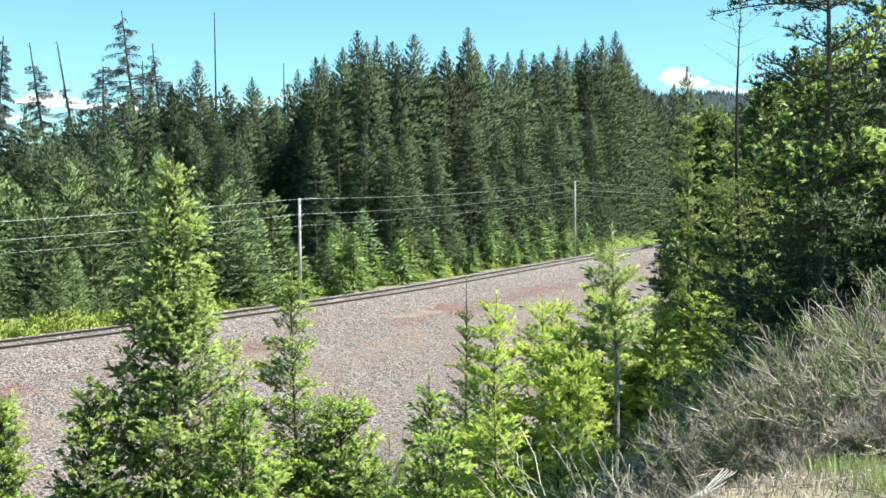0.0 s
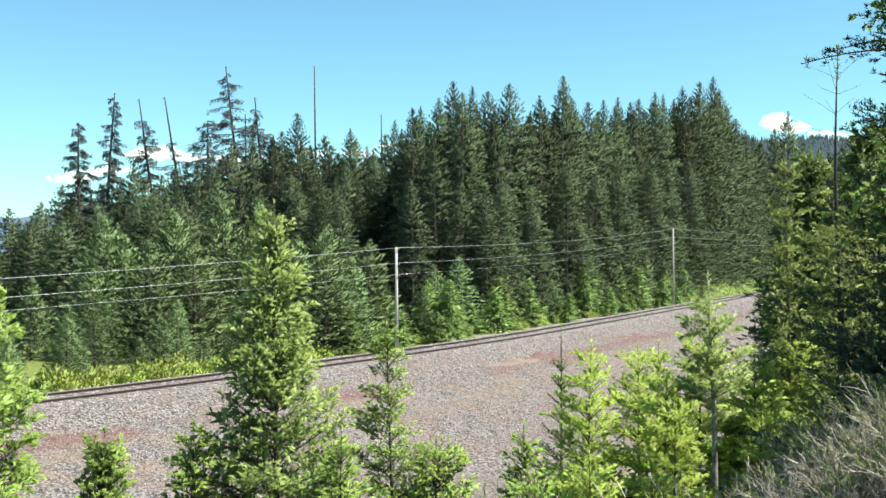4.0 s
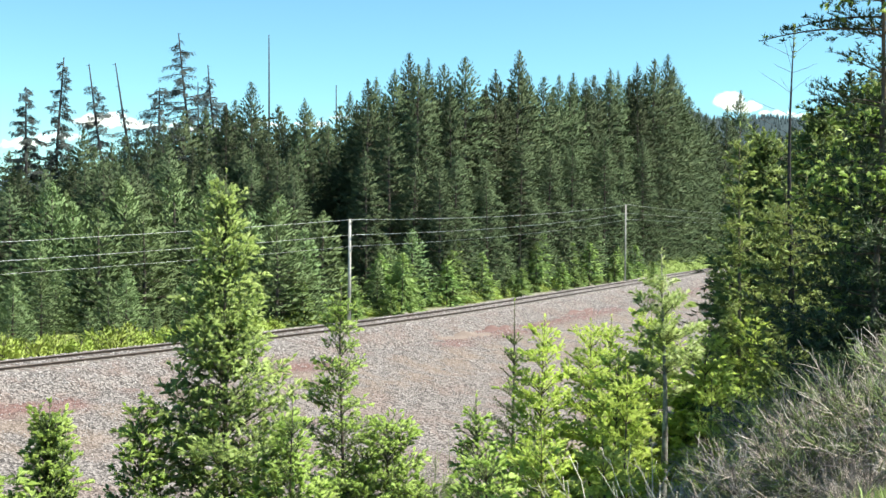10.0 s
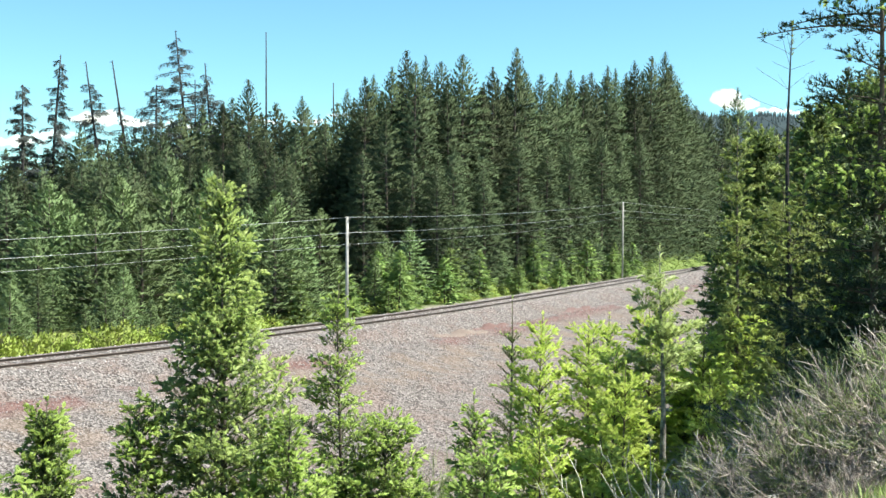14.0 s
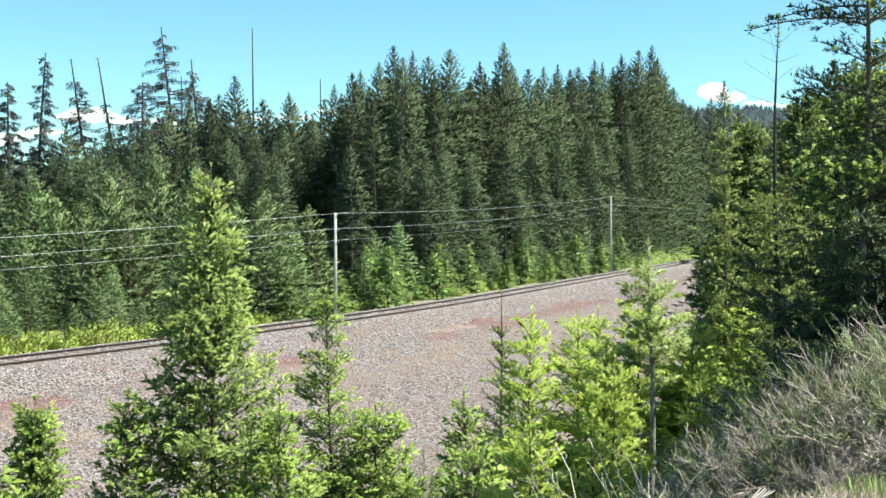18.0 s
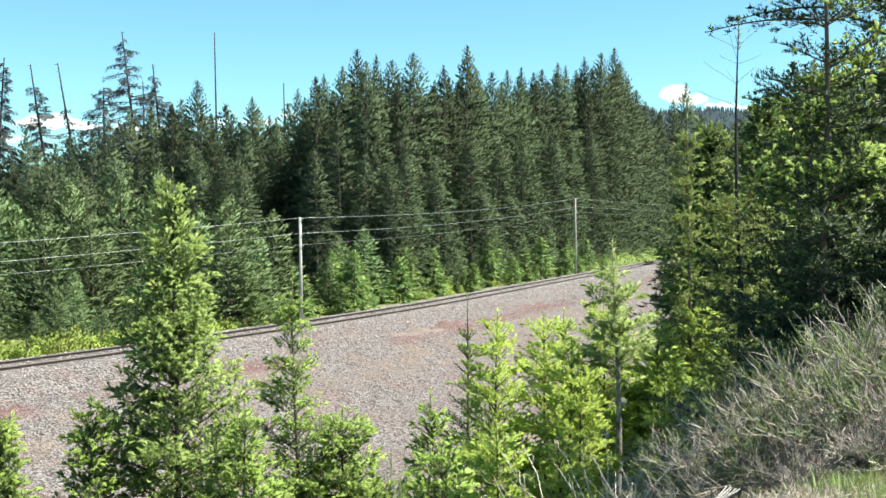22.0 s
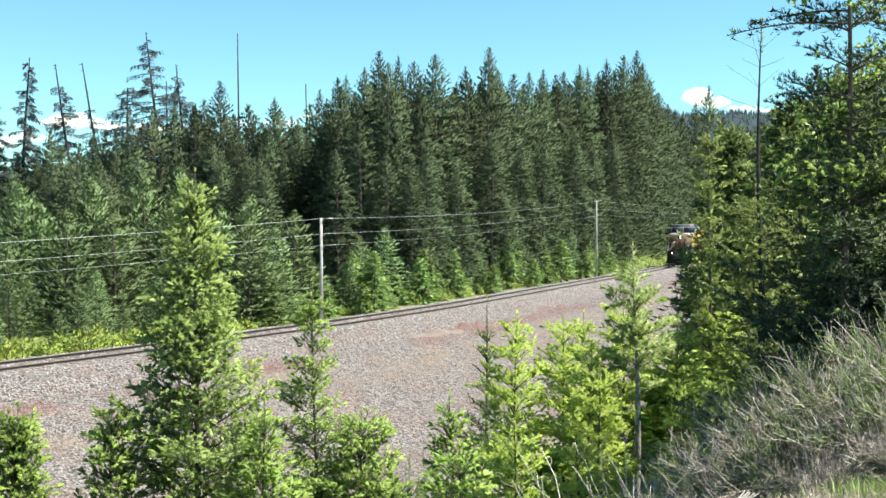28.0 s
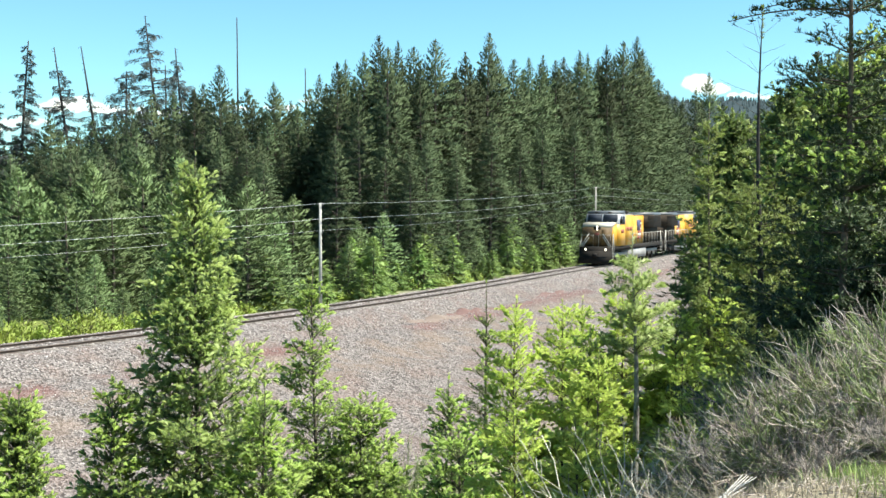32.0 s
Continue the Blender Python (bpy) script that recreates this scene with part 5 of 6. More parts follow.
# ---------------------------------------------------------------- young firs before the camera
def fir_bags(seed, h, r, leader=0.35, whorl=0.32, per=7, shape=0.75, up=1.35, twig=0.075, gap=0.028, needle=0.034, broad=0.0058, fresh=0.8, base=0.04, gaps=0.0, bare=0.0, boughs=(), girth=1.0, tuft=0, lime=0.0, lime_to=1.0,
             shoot=0.110, flat=0.22, between=4):
    """Trunk, limbs, older needles and fresh shoots of a young fir: whorls of boughs, each a flat frond of twigs that end in shoots."""
    rg = np.random.default_rng(seed)
    trunk, limbs, old, young = Bag(), Bag(), Bag(), Bag()
    z = np.linspace(0, h, 12)
    sway = 0.03 * np.sin(z * 1.4 + seed)
    line = np.stack([sway, 0.5 * sway, z], -1)
    trunk.tube(line, (0.0075 * h + 0.006) * girth, 0.004, 7)
    op, od, os, fp, fd, fl = [], [], [], [], [], []

    def dress(a, b, side, tip=0.0):
        """Needles along a twig from a to b, and, by the chance tip, a fresh shoot at its end."""
        ln = np.linalg.norm(b - a)
        d = (b - a) / (ln + 1e-9)
        n = max(2, int(ln / gap))
        f = (np.arange(n) + rg.uniform(0, 1, n)) / n
        op.append(a + (b - a) * f[:, None]), od.append(np.repeat(d[None], n, 0)), os.append(np.repeat(side[None], n, 0))
        if rg.uniform() < tip:
            fp.append(b - d * 0.012), fd.append(unit(d + [0, 0, rg.normal(0.10, 0.25)])), fl.append(shoot * rg.uniform(0.55, 1.2))

    def frond(pts, ln, tip, width=0.5):
        """Two ranks of twigs along a bough."""
        steps = len(pts) - 1
        for j in range(steps):
            d = unit(pts[j + 1] - pts[j])
            dress(pts[j], pts[j + 1], unit(np.cross(d, [0, 0, 1.0])), tip if j == steps - 1 else 0.0)
        m = max(2, int(ln / twig))
        for j in range(m):
            f = (j + rg.uniform(0.25, 0.75)) / m
            if f < 0.14:
                continue
            i0 = min(int(f * steps), steps - 1)
            p = pts[i0] + (pts[i0 + 1] - pts[i0]) * (f * steps - i0)
            d = unit(pts[i0 + 1] - pts[i0])
            sd = unit(np.cross(d, [0, 0, 1.0]))
            for sgn in (-1, 1):
                if rg.uniform() < 0.10:
                    continue
                tl = (0.05 + width * ln * (1.05 - f) ** 0.8 * min(1.0, f * 3.5)) * rg.uniform(0.65, 1.15)
                way = unit(d * 0.80 + sd * sgn * 0.72 + rg.normal(0, flat, 3) + [0, 0, 0.02])
                e = p + way * tl
                dress(p, e, unit(np.cross(way, [0, 0, 1.0])), tip)
                if tl > 0.13:
                    for _ in range(int(tl / (twig * 0.8))):
                        g = rg.uniform(0.25, 0.95)
                        w2 = unit(way * 0.8 + np.cross(way, [0, 0, 1.0]) * rg.choice([-1, 1]) * 0.7 + rg.normal(0, flat, 3))
                        q = p + way * tl * g
                        dress(q, q + w2 * (0.035 + tl * 0.34 * (1.05 - g)), unit(np.cross(w2, [0, 0, 1.0])), tip)

    dress(np.array([0, 0, h - leader]) + line[-1] * [1, 1, 0], line[-1], np.array([1.0, 0, 0]), 1.0)
    for bz, baz, bl in boughs:
        q0 = np.array([np.interp(bz, z, line[:, 0]), np.interp(bz, z, line[:, 1]), bz])
        out = np.array([math.cos(baz), math.sin(baz), 0.0])
        pts = np.array([q0 + out * bl * f + [0, 0, bl * (0.12 * f - 0.20 * f * f)] for f in np.linspace(0, 1, 7)])
        limbs.tube(pts, 0.012, 0.004, 5)
        frond(pts, bl, 0.05, 0.22)
    zz = h - leader
    while zz > base * h + 0.1:
        u = 1 - zz / h
        count = 3 if u < bare else per + int(rg.integers(-1, 2))
        a0 = rg.uniform(0, 6.28)
        for k in range(count + (0 if u < bare else between)):
            small = k >= count
            if u >= bare and rg.uniform() < gaps:
                continue
            az = rg.uniform(0, 6.28) if small else a0 + k * 6.283 / count + rg.normal(0, 0.22)
            hb = zz - (rg.uniform(0.2, 0.8) * whorl if small else rg.uniform(-0.03, 0.03))
            c = np.array([np.interp(hb, z, line[:, 0]), np.interp(hb, z, line[:, 1]), hb])
            ln = (r * u**shape + 0.06) * (rg.uniform(0.3, 0.6) if small else rg.uniform(0.62, 1.15))
            out = np.array([math.cos(az), math.sin(az), 0.0])
            rise = up * (1 - u) ** 1.2 + 0.15 + rg.normal(0, 0.22)
            if u < bare:
                ln = rg.uniform(0.25, 0.65)
            pts = [c]
            steps = 5
            for j in range(steps):
                f = (j + 1) / steps
                w = unit(out + [0, 0, rise * (1 - 0.5 * f) - 0.14 * u * f + 0.30 * f**3] + rg.normal(0, 0.05, 3))
                pts.append(pts[-1] + w * ln / steps)
            pts = np.array(pts)
            limbs.tube(pts, 0.0028 if u < bare else 0.004 + 0.007 * ln, 0.0015, 4)
            if u >= bare:
                frond(pts, ln, 0.95 if u < lime_to and rg.uniform() < lime else fresh)
        zz -= whorl * rg.uniform(0.75, 1.2) * (0.7 + 0.3 * min(1.0, u * 3))
    p, d, sd = np.concatenate(op), np.concatenate(od), np.concatenate(os)
    if tuft:
        old.needles(p, d, rg, tuft, needle, broad * 1.15)
    else:
        # two ranks of needles and some above the twig
        rise = unit(np.cross(sd, d))
        for sgn, lift in ((1, 0.15), (-1, 0.15), (0, 0.8)):
            n = len(p)
            way = unit(d * 0.62 + sd * sgn * 0.75 + rise * lift + rg.normal(0, 0.16, (n, 3)))
            wide = unit(np.cross(way, rise + rg.normal(0, 0.5, (n, 3)))) * broad
            at = p + d * rg.uniform(-0.5, 0.5, (n, 1)) * gap
            v = np.stack([at - wide, at + wide, at + way * needle * rg.uniform(0.75, 1.2, (n, 1))], 1).reshape(-1, 3)
            old.add(v, np.arange(3 * n).reshape(-1, 3))
    if fp:
        p, d, ls = np.array(fp), np.array(fd), np.array(fl)
        n = len(p)
        for k in range(3):
            # a shoot: three blades round one axis, with loose needles about it
            young.sprays(p, unit(d + rg.normal(0, 0.12, (n, 3))), unit(np.cross(d, rg.normal(0, 1, (n, 3)))), ls, ls * 0.19, 0.16)
        f = rg.uniform(0.1, 0.9, (n, 1))
        young.needles(p + d * ls[:, None] * f, d, rg, 4, shoot * 0.34, broad * 1.1, 0.6)
    else:
        young.needles(line[-1:], np.array([[0, 0, 1.0]]), rg, 4, needle, broad)
    return trunk, limbs, old, young


def young_fir(name, label, x, y, top, seed, r, old=None, fresh_mat=None, bark=None, **more):
    """A young fir whose tip reaches the height top above the rails."""
    g = gz(x, y) - 0.05
    t = thing(name, label, "tree", "young trees on the near bank")
    trunk, limbs, a, c = fir_bags(seed, top - g, r, **more)
    part("trunk", trunk, bark or M_BARK, t, smooth=True)
    part("branchwork", limbs, M_BARK, t, kind="stuff")
    part("foliage", a, old or M_NEEDLE, t, kind="stuff", bulge=1.4 if old is M_YELLOW_NEEDLE else 0.65)
    part("new_growth", c, fresh_mat or M_SHOOT, t, "bright yellow-green fresh growth", kind="stuff", bulge=1.1)
    t.location = (x, y, g)
    t.rotation_euler.z = seed * 1.7
    return t


FIR = "young fir with bright fresh shoots on the bank"
young_fir("young_fir", "bushy young fir with a slender tip and bright shoots", -3.10, 13.2, 5.45, 1, 1.66, None, M_CREAM_SHOOT, shape=0.76, up=1.45, fresh=0.95, shoot=0.100, twig=0.085, whorl=0.28, per=7, between=7, gaps=0.06, leader=0.34, flat=0.3)
young_fir("young_fir", "slim young fir with an open crown", -1.93, 15.5, 3.94, 2, 1.2, shoot=0.09, shape=0.75, gaps=0.42, fresh=0.95, whorl=0.30)
young_fir("young_fir", FIR, -2.13, 12.3, 2.75, 3, 0.95, shape=0.7, fresh=0.88)
young_fir("young_fir", FIR, -1.25, 15.2, 2.10, 4, 1.15, shape=0.6, fresh=0.88)
young_fir("young_fir", "bright yellow-green young fir among dry stems", 0.86, 13.5, 3.67, 5, 0.85, M_YELLOW_NEEDLE, M_LIME, shape=0.6, shoot=0.08, twig=0.068, fresh=0.95)
young_fir("fir_sapling", "thin dark fir sapling with a bare leader", 0.54, 15.0, 3.76, 6, 0.75, M_NEEDLE, shape=1.0, leader=0.6, fresh=0.15, gaps=0.35, whorl=0.28)
young_fir("young_fir", "low dark green young fir", 0.05, 14.5, 2.49, 7, 0.7, M_NEEDLE, shape=0.7, fresh=0.61)
young_fir("young_fir", "bright yellow-green young fir among dry stems", 1.50, 14.0, 3.58, 8, 0.85, M_YELLOW_NEEDLE, M_LIME, shape=0.6, shoot=0.08, twig=0.068, fresh=0.88)
young_fir("young_pine", "young pine with long pale needles and a lichen-grey trunk", 2.26, 13.0, 4.53, 9, 1.1, M_PINE, M_PINE, M_LICHEN, girth=1.7, leader=0.5, shape=0.72, needle=0.085, broad=0.005, twig=0.11, gap=0.05, whorl=0.42, per=6, fresh=0.88, up=0.9, gaps=0.15, base=0.5, tuft=5)
WISPY = dict(shape=0.62, gaps=0.25, twig=0.10, gap=0.048, needle=0.058, broad=0.0085, fresh=0.40, whorl=0.30, per=6, between=3, flat=0.4, shoot=0.12, up=0.7)
young_fir("young_fir", "sparse tall fir with thin pale foliage", 4.15, 17.0, 6.41, 10, 0.80, M_OLIVE_NEEDLE, M_PALE_SHOOT, **WISPY)
young_fir("young_fir", "slender fir with a bare dying top", 3.91, 13.5, 7.29, 11, 0.85, M_OLIVE_NEEDLE, M_PALE_SHOOT, M_SNAGWOOD, girth=1.3, bare=0.36, **WISPY)
young_fir("young_fir", "large dark fir with spreading boughs and bright tips", 3.68, 10.0, 9.2, 12, 1.45, M_DARK_NEEDLE, girth=0.75, shape=0.8, per=7, between=4, gaps=0.08, twig=0.085, gap=0.042, needle=0.046, broad=0.007, fresh=0.03, lime=0.38, lime_to=0.62, whorl=0.34, up=0.3, flat=0.36, shoot=0.10,
          boughs=((4.33, 3.05 - 12 * 1.7, 1.1), (4.45, 2.75 - 12 * 1.7, 0.85)))
young_fir("young_fir", "large dark fir with spreading boughs and bright tips", 4.85, 11.2, 7.7, 13, 1.7, M_DARK_NEEDLE, girth=0.8, shape=0.6, gaps=0.1, twig=0.11, gap=0.044, needle=0.055, broad=0.008, fresh=0.03, lime=0.05, whorl=0.32, up=0.4, flat=0.36)
young_fir("young_fir", "pale yellow-green young fir among taller trees", 5.15, 18.0, 5.4, 16, 1.1, M_OLIVE_NEEDLE, M_PALE_SHOOT, **WISPY)
young_fir("young_fir", "pale yellow-green young fir among taller trees", 4.72, 15.5, 5.6, 17, 1.05, M_OLIVE_NEEDLE, M_PALE_SHOOT, **WISPY)
young_fir("young_fir", "dark green young fir among taller trees", 5.25, 15.0, 5.5, 18, 1.4, M_DARK_NEEDLE, M_PALE_SHOOT, **WISPY)
# two firs added mostly out of view to shade the trees left of them
for x, y, top, seed in ((5.4, 10.3, 7.8, 43), (6.0, 12.6, 6.6, 44)):
    young_fir("young_fir", "large dense dark fir added mostly out of view for its shade", x, y, top, seed, 1.65, M_DARK_NEEDLE, girth=0.9, shape=0.6, twig=0.13, gap=0.06, needle=0.08, broad=0.012, fresh=0.03, lime=0.05, whorl=0.34, up=0.3, flat=0.36)
young_fir("young_fir", "dark green young fir among taller trees", 4.40, 11.7, 4.8, 19, 1.25, M_DARK_NEEDLE, shape=0.6, gaps=0.1, twig=0.09, gap=0.040, needle=0.046, broad=0.007, fresh=0.08, whorl=0.28, flat=0.36)
for x, y, top, seed in ((5.6, 21.0, 6.7, 26), (6.3, 20.0, 7.0, 27), (7.1, 19.0, 7.4, 28), (7.6, 24.0, 7.2, 29), (6.9, 26.0, 6.6, 41)):
    young_fir("young_fir", "dark bushy fir behind the taller trees", x, y, top, seed, 1.6, M_NEEDLE, M_PALE_SHOOT, shape=0.5, twig=0.14, gap=0.07, needle=0.10, broad=0.016, fresh=0.4, whorl=0.34, per=7, flat=0.4, shoot=0.16)
young_fir("young_fir", "bright yellow-green young fir behind a young pine", 2.35, 14.4, 3.75, 30, 0.9, M_YELLOW_NEEDLE, M_LIME, shape=0.5, shoot=0.08, twig=0.068, fresh=0.95)
young_fir("young_fir", "bright yellow-green young fir behind a young pine", 1.85, 14.6, 3.6, 33, 0.7, M_YELLOW_NEEDLE, M_LIME, shape=0.5, shoot=0.08, twig=0.068, fresh=0.95)
young_fir("young_fir", "slender lime-green young fir before a young pine", 1.70, 12.2, 3.25, 36, 0.55, M_YELLOW_NEEDLE, M_LIME, shape=0.5, shoot=0.08, twig=0.068, fresh=0.95)
young_fir("young_fir", "slender lime-green young fir before a young pine", 2.62, 12.1, 3.15, 37, 0.45, M_YELLOW_NEEDLE, M_LIME, shape=0.5, shoot=0.08, twig=0.068, fresh=0.95)
young_fir("young_fir", "bright yellow-green young fir among dry stems", 1.72, 13.2, 3.35, 20, 0.65, M_YELLOW_NEEDLE, M_LIME, shape=0.5, shoot=0.08, twig=0.068, fresh=0.88)
young_fir("young_fir", "bright yellow-green young fir behind the broom", 4.25, 16.6, 3.5, 47, 0.75, M_YELLOW_NEEDLE, M_LIME, shape=0.5, fresh=0.95, shoot=0.10, twig=0.09, gap=0.04)
young_fir("young_fir", "bright yellow-green young fir among dry stems", 2.95, 13.8, 3.5, 21, 0.75, M_YELLOW_NEEDLE, M_LIME, shape=0.5, shoot=0.08, twig=0.068, fresh=0.79)
young_fir("young_fir", "low bright yellow-green fir beside dead weed stems", 0.67, 11.0, 2.75, 23, 0.7, M_YELLOW_NEEDLE, M_LIME, shape=0.55, shoot=0.08, twig=0.068, fresh=0.95)
young_fir("young_fir", "low bright yellow-green fir beside dead weed stems", 1.27, 10.6, 2.72, 24, 0.6, M_YELLOW_NEEDLE, M_LIME, shape=0.55, shoot=0.08, twig=0.068, fresh=0.95)
young_fir("young_fir", FIR, 0.10, 11.6, 2.42, 25, 0.6, shape=0.55, fresh=0.95)
young_fir("young_fir", "dense narrow green young fir on the bank", -4.42, 11.0, 2.95, 45, 0.55, M_NEEDLE, M_SHOOT, shape=0.4, fresh=0.9, up=1.8, shoot=0.09, per=9, between=8, whorl=0.22, gap=0.045, needle=0.045, broad=0.008)
young_fir("young_fir", "low bushy young fir with bright shoots", -3.95, 12.6, 2.75, 42, 0.75, shape=0.6, fresh=0.95)
young_fir("young_fir", FIR, -4.42, 8.3, 4.80, 14, 1.45, M_NEEDLE, M_SHOOT, shape=0.8, fresh=0.95, shoot=0.10, gap=0.045, needle=0.042, base=0.35)
young_fir("young_fir", FIR, 3.1, 14.2, 2.9, 15, 1.0, shape=0.5, fresh=0.79)


# ---------------------------------------------------------------- dry broom, shoots and grass on the near bank
def broom_bag(seed, h, spread, stems, green, twigs):
    """Arching stems that end in brushes of fine, nearly parallel twigs."""
    rg = np.random.default_rng(seed)
    dry, tips = Bag(), Bag()
    for _ in range(stems):
        az, out = rg.uniform(0, 6.28), rg.uniform(0.1, 1.0) ** 0.6
        ln = h * rg.uniform(0.5, 1.2)
        d = np.array([math.cos(az) * out * spread, math.sin(az) * out * spread, 1.0])
        p = np.array([math.cos(az), math.sin(az), 0]) * rg.uniform(0, 0.25)
        line = [p]
        w = unit(d + rg.normal(0, 0.25, 3))
        bend = rg.normal(0, 0.42, 3) + [d[0] * 0.25, d[1] * 0.25, -0.05]
        for j in range(5):
            p = p + w * ln * 0.2
            line.append(p)
            w = unit(w + bend * (0.9 if j < 2 else 0.2) + rg.normal(0, 0.26, 3) + ([0, 0, 0.18] if j > 1 else [0, 0, 0]))
        line = np.array(line)
        dry.tube(line, 0.0085 * rg.uniform(0.6, 1.3), 0.0022, 3)
        alive = rg.uniform() < green * 1.6
        k0 = int(rg.integers(*twigs))
        for _ in range(k0):
            f = rg.uniform(0.25, 1.0) ** 0.7 * 4.99
            i0 = int(f)
            q = line[i0] + (line[i0 + 1] - line[i0]) * (f - i0)
            along = unit(line[i0 + 1] - line[i0])
            w = unit(along + rg.normal(0, 0.42, 3) + [0, 0, 0.28])
            e = q + w * h * rg.uniform(0.08, 0.26)
            bag = tips if rg.uniform() < (0.75 if alive else green * 0.25) else dry
            bag.tube([q, (q + e) / 2 + rg.normal(0, 0.022, 3) * h, e], 0.0036, 0.0014, 3)
    return dry, tips


def broom(seed, h, spread, stems, green, label, dead=None, twigs=(20, 30)):
    t = thing("broom_bush", label, "bush", "broom bushes on the near bank")
    dry, tips = broom_bag(seed, h, spread, stems, green, twigs)
    part("dry_brush", dry, dead or M_TWIG, t, kind="stuff")
    part("green_brush", tips, M_BROOMTIP, t, "green broom twigs", kind="stuff")
    return t


BROOM = Stand([broom(80 + i, 1.0, sp, 120, gr, lb) for i, (sp, gr, lb) in enumerate(((0.9, 0.32, 'dry grey-brown broom bush with sparse green twigs'), (1.0, 0.48, 'tangled broom bush with green twig ends'), (0.8, 0.10, 'bare dry broom bush of bleached stems')))], 1.0)
for x, y, h in ((2.45, 8.6, 0.8), (2.95, 8.7, 0.95), (3.45, 8.5, 1.1), (3.95, 8.3, 1.2), (2.6, 9.5, 0.85), (3.2, 9.6, 1.1), (3.75, 9.4, 1.3), (2.15, 9.6, 0.6), (4.2, 9.1, 1.3), (2.75, 7.8, 0.4), (3.35, 7.8, 0.5), (1.8, 10.4, 0.55), (2.3, 10.6, 0.75), (3.05, 9.0, 0.95), (3.6, 9.0, 1.1), (4.1, 8.7, 1.15), (2.7, 9.0, 0.85), (2.95, 9.7, 1.1), (3.4, 9.3, 1.15)):
    BROOM.plant(x, y, h * (0.98 if x < 3.5 else 0.95), rng, 1.0, 0.03)
WEEDS = Stand([broom(95 + i, 1.0, 0.22, 15, 0.1, "clump of upright bleached dead weed stems", M_WEED, (2, 5)) for i in range(2)], 1.0)
for x, y, h in ((1.15, 9.9, 1.2), (1.45, 9.6, 1.3), (1.25, 9.1, 1.1), (1.7, 9.3, 1.0), (1.55, 8.5, 0.9), (1.05, 8.7, 0.9), (1.85, 8.8, 0.7)):
    WEEDS.plant(x, y, h, rng, 1.1, 0.03)
GREEN_BROOM = Stand([broom(90, 1.0, 0.40, 170, 0.85, "upright green broom bush on the gravel edge", M_BROOMTIP)], 1.0)
for x, y, h in ((-0.85, 16.9, 1.9), (-2.75, 11.6, 1.7), (-4.0, 14.5, 1.5)):
    GREEN_BROOM.plant(x, y, h, rng, 0.7, 0.03, 0)


def grass(name, label, mat, count, x0, x1, y0, y1, low, high, seed, clump=0.5):
    rg = np.random.default_rng(seed)
    n0 = max(1, count // 14)
    cx, cy = rg.uniform(x0, x1, n0), rg.uniform(y0, y1, n0)
    k = rg.integers(0, n0, count)
    x, y = cx[k] + rg.normal(0, 0.07, count), cy[k] + rg.normal(0, 0.07, count)
    loose = rg.uniform(0, 1, count) > clump
    x[loose], y[loose] = rg.uniform(x0, x1, loose.sum()), rg.uniform(y0, y1, loose.sum())
    z = ground_z(x, y)
    ln = rg.uniform(low, high, count)
    lean = rg.normal(0, 0.45, (count, 2))
    p = np.stack([x, y, z - 0.01], -1)
    mid = p + np.stack([lean[:, 0] * ln * 0.35, lean[:, 1] * ln * 0.35, ln * 0.55], -1)
    tip = mid + np.stack([lean[:, 0] * ln * 0.7, lean[:, 1] * ln * 0.7, ln * 0.35], -1)
    a = rg.uniform(0, 6.28, count)
    w = np.stack([np.cos(a), np.sin(a), 0 * a], -1) * (0.0022 + 0.003 * rg.uniform(0, 1, count))[:, None]
    v = np.stack([p - w, p + w, mid + w * 0.8, mid - w * 0.8, tip], 1).reshape(-1, 3)
    i = np.arange(count)[:, None] * 5
    bag = Bag()
    bag.add(v, np.concatenate([i + [[0, 1, 2]], i + [[0, 2, 3]], i + [[3, 2, 4]]]))
    tagged(new(name, bag.mesh(name, mat)), label, "grass", kind="stuff")


grass("dry_grass", "dry straw-coloured grass on the near bank", M_DRYGRASS, 11000, 0.2, 4.6, 5.6, 9.5, 0.03, 0.13, 1)
grass("green_grass", "fresh green grass on the near bank", M_GRASS, 4200, 2.4, 4.6, 5.4, 8.0, 0.05, 0.17, 2, 0.8)
grass("tall_dry_grass", "tall bleached dry grass among the weed stems", M_DRYGRASS, 5000, 0.1, 2.1, 7.6, 11.8, 0.25, 0.6, 7)
grass("slope_grass", "dry and green grass on the bank slope", M_DRYGRASS, 22000, -6, 4, 9.5, 22, 0.15, 0.5, 3)
grass("slope_green_grass", "green grass on the bank slope", M_GRASS, 16000, -6, 4, 10, 24, 0.15, 0.45, 4)

# a low grassy bank beyond the track where the line runs out of sight
def bank_top(s_at, d_at):
    x, y = on_track(s_at, d_at)
    rise = np.interp(d_at, [-14.0, -11.0, -7.5, -3.4], [-0.4, 1.9, 1.75, 0.0]) * np.clip((s_at - 56) / 22, 0, 1)
    return np.array([x, y, gz(x, y) - 0.06 + rise + 0.08 * math.sin(s_at * 0.9 + d_at)])


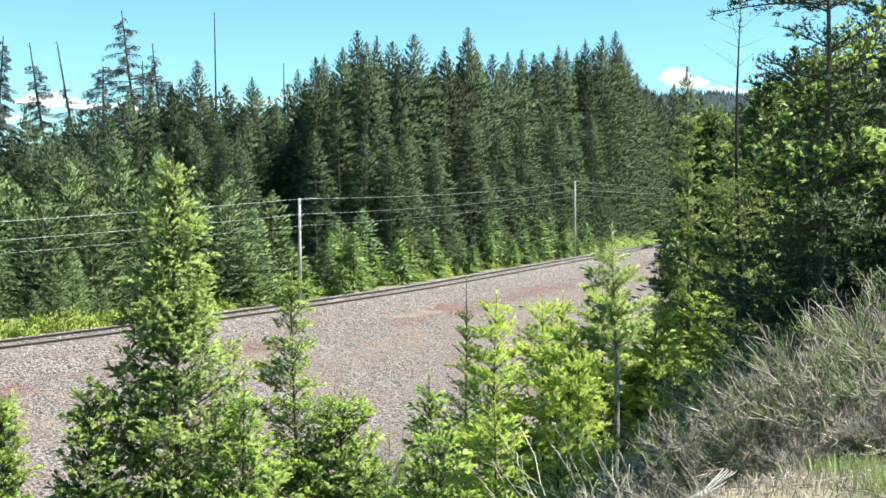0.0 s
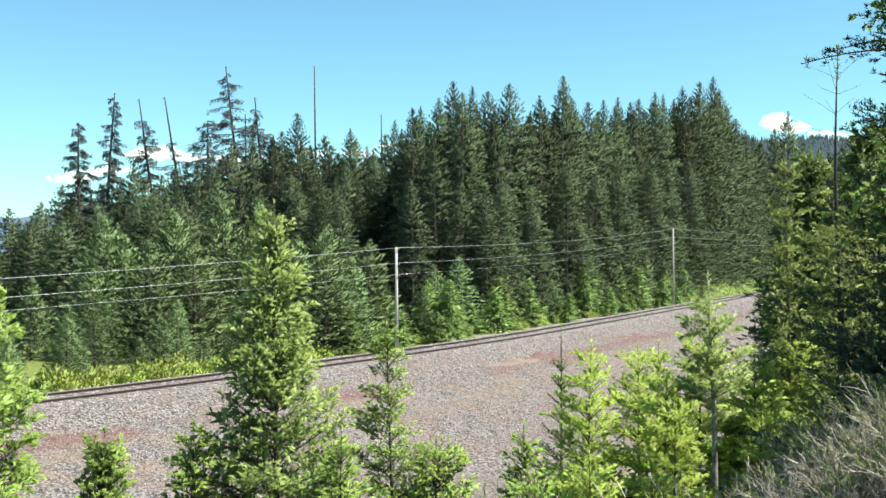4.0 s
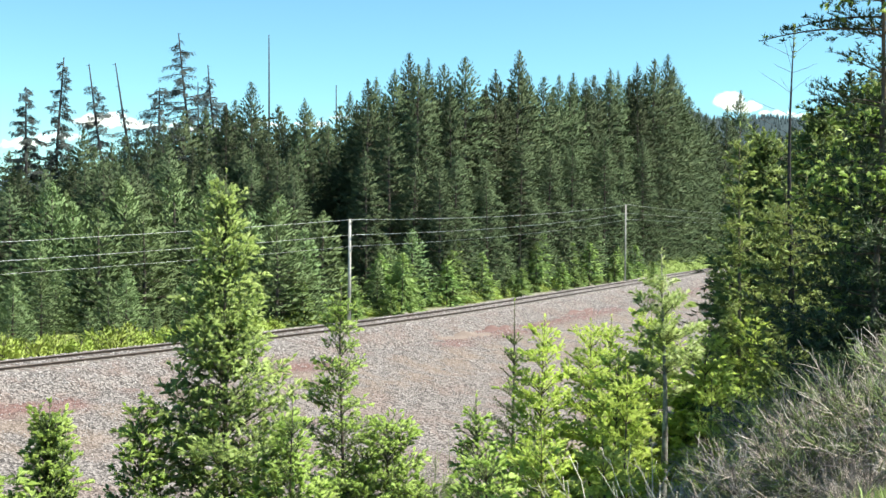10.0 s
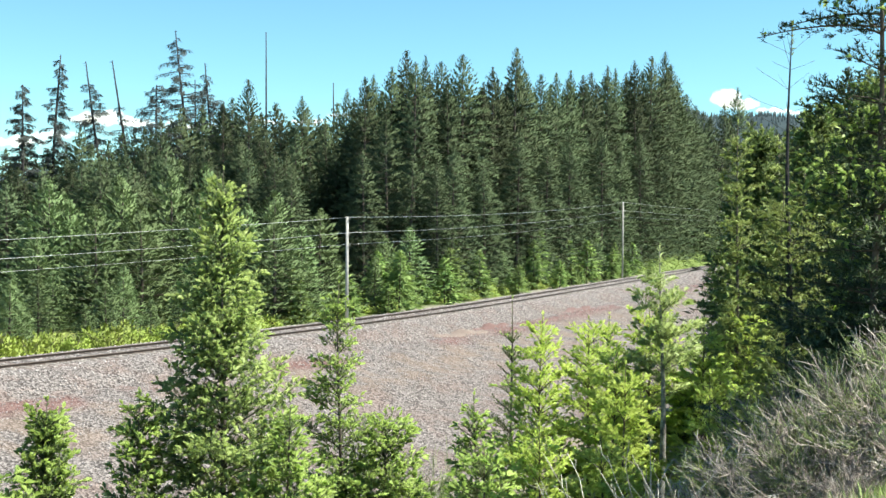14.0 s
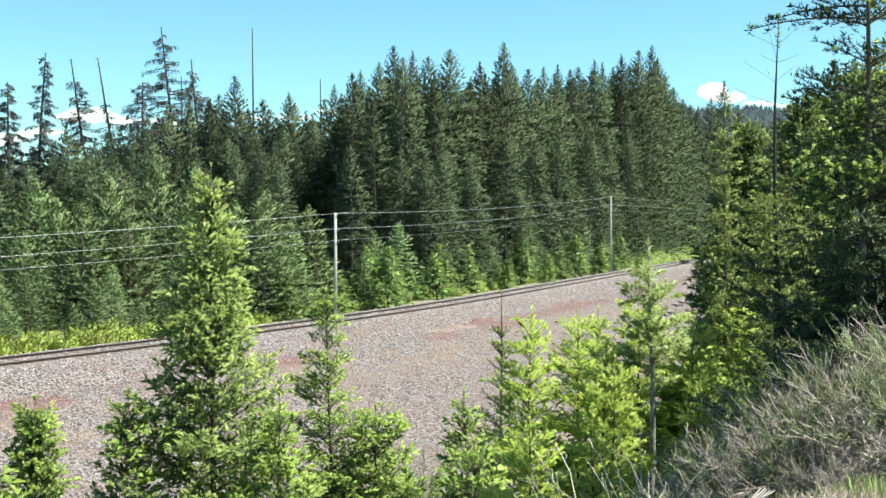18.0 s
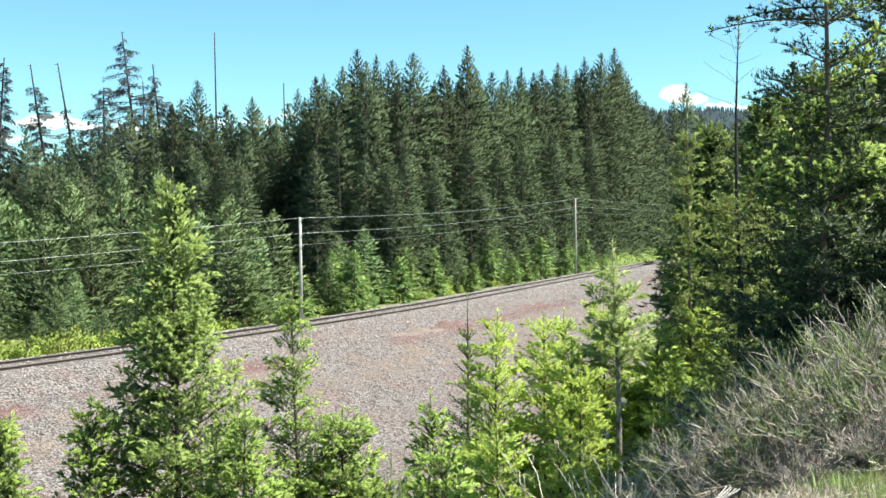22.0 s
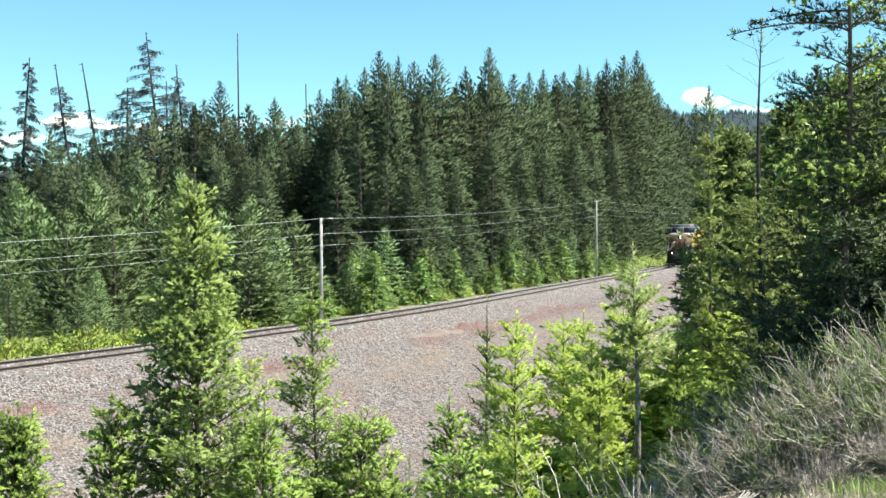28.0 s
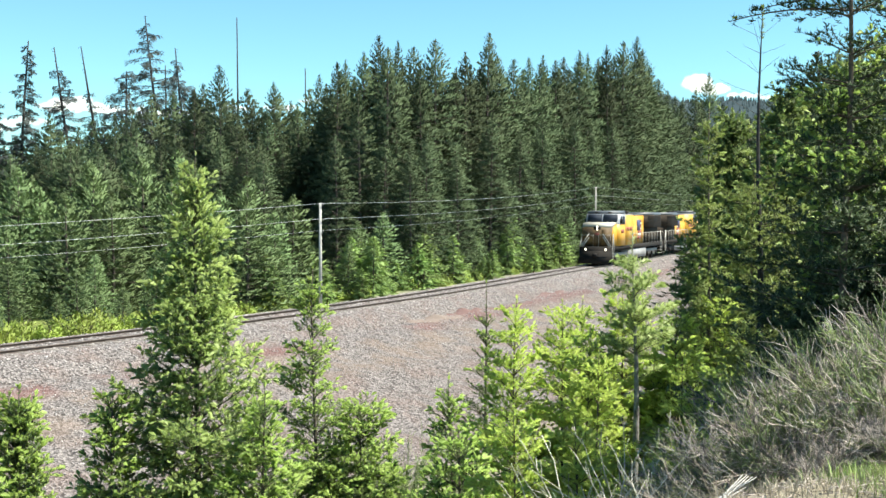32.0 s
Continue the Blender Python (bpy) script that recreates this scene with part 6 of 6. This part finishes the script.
b = Bag()
ss, ds = np.arange(56, 150, 1.5), np.linspace(-14.0, -3.4, 14)
b.add([bank_top(p, q) for p in ss for q in ds], [f for i in range(len(ss) - 1) for j in range(13) for k in (i * 14 + j,) for f in ((k, k + 15, k + 1), (k, k + 14, k + 15))])
tagged(new("grass_bank", b.mesh("grass_bank", M_VERGE, True)), "low bank of bright green grass beyond the track", "bank", kind="structure")
rg = np.random.default_rng(33)
b = Bag()
for _ in range(9000):
    root = bank_top(rg.uniform(58, 125), -rg.uniform(3.4, 11.0))
    tip = root + rg.normal(0, 0.09, 3) + [0, 0, rg.uniform(0.12, 0.35)]
    a = rg.uniform(0, 3.14)
    w = np.array([math.cos(a), math.sin(a), 0]) * rg.uniform(0.02, 0.05)
    b.add([root - w, root + w, tip], [(0, 1, 2)])
tagged(new("verge_grass", b.mesh("verge_grass", M_VERGE)), "bright green grass on the verge beside the track", "grass", kind="stuff")

# twigs and bark fallen on the bank
rg = np.random.default_rng(31)
b = Bag()
for _ in range(1500):
    x, y = rg.uniform(0.8, 4.4), rg.uniform(5.6, 8.6)
    a, q = rg.uniform(0, 3.14), rg.uniform(0.02, 0.11)
    z = gz(x, y) + rg.uniform(0.005, 0.03)
    w = np.array([math.cos(a) * q, math.sin(a) * q, rg.normal(0, 0.012)])
    c = np.array([x, y, z])
    b.tube([c - w, c + w * 0.1 + [0, 0, 0.008], c + w], rg.uniform(0.002, 0.005), 0.0015, 3)
tagged(new("fallen_twigs", b.mesh("fallen_twigs", M_TWIG)), "fallen dry twigs littering the near bank", "twigs", kind="stuff")

# a broken, splintered piece of wood
b = Bag()
for i in range(7):
    j = i - 3
    b.tube([(-0.30 + 0.02 * (i % 3), 0.012 * j, 0.02), (0.0, 0.013 * j, 0.05 + 0.010 * (i % 2)), (0.18 + 0.05 * ((i * 5) % 4), 0.022 * j, 0.10 + 0.03 * ((i * 3) % 4))], 0.022, 0.004, 5)
log = thing("dead_branch", "weathered pale grey splintered branch lying on the bank", "branch")
part("wood", b, M_DRIFTWOOD, log)
log.matrix_basis = pose(1.68, 6.6, gz(1.68, 6.6) + 0.03, 0, -14, 20) @ Matrix.Diagonal((0.75, 0.6, 0.6, 1))


# ---------------------------------------------------------------- what moves
def motions():
    speed, s_at_28 = 9.4, 64.8
    back_first = pose(0, -22.3, 0, 0, 0, 180)
    for unit_ob, behind, turned in ((lead_unit, 0.0, Matrix.Identity(4)), (second_unit, 22.4, back_first)):
        rows = [(k * 0.5, unit_pose(s_at_28 - speed * (k * 0.5 - 28.0) + behind) @ turned) for k in range(65)]
        walk(unit_ob, rows)
        step = 2 / 30
        for w in [o for o in unit_ob.children_recursive if o.name.startswith("wheelset")]:
            y = w.location.y
            rows = [(0.0, pose(0, y, 0.53))]
            for k in range(76):
                tt = 27.0 + k * step
                rows.append((tt, pose(0, y, 0.53) @ Matrix.Rotation((-1 if unit_ob is lead_unit else 1) * speed * k * step / 0.53, 4, "X")))
            walk(w, [r for r in rows if r[0] <= 32.0])


motions()
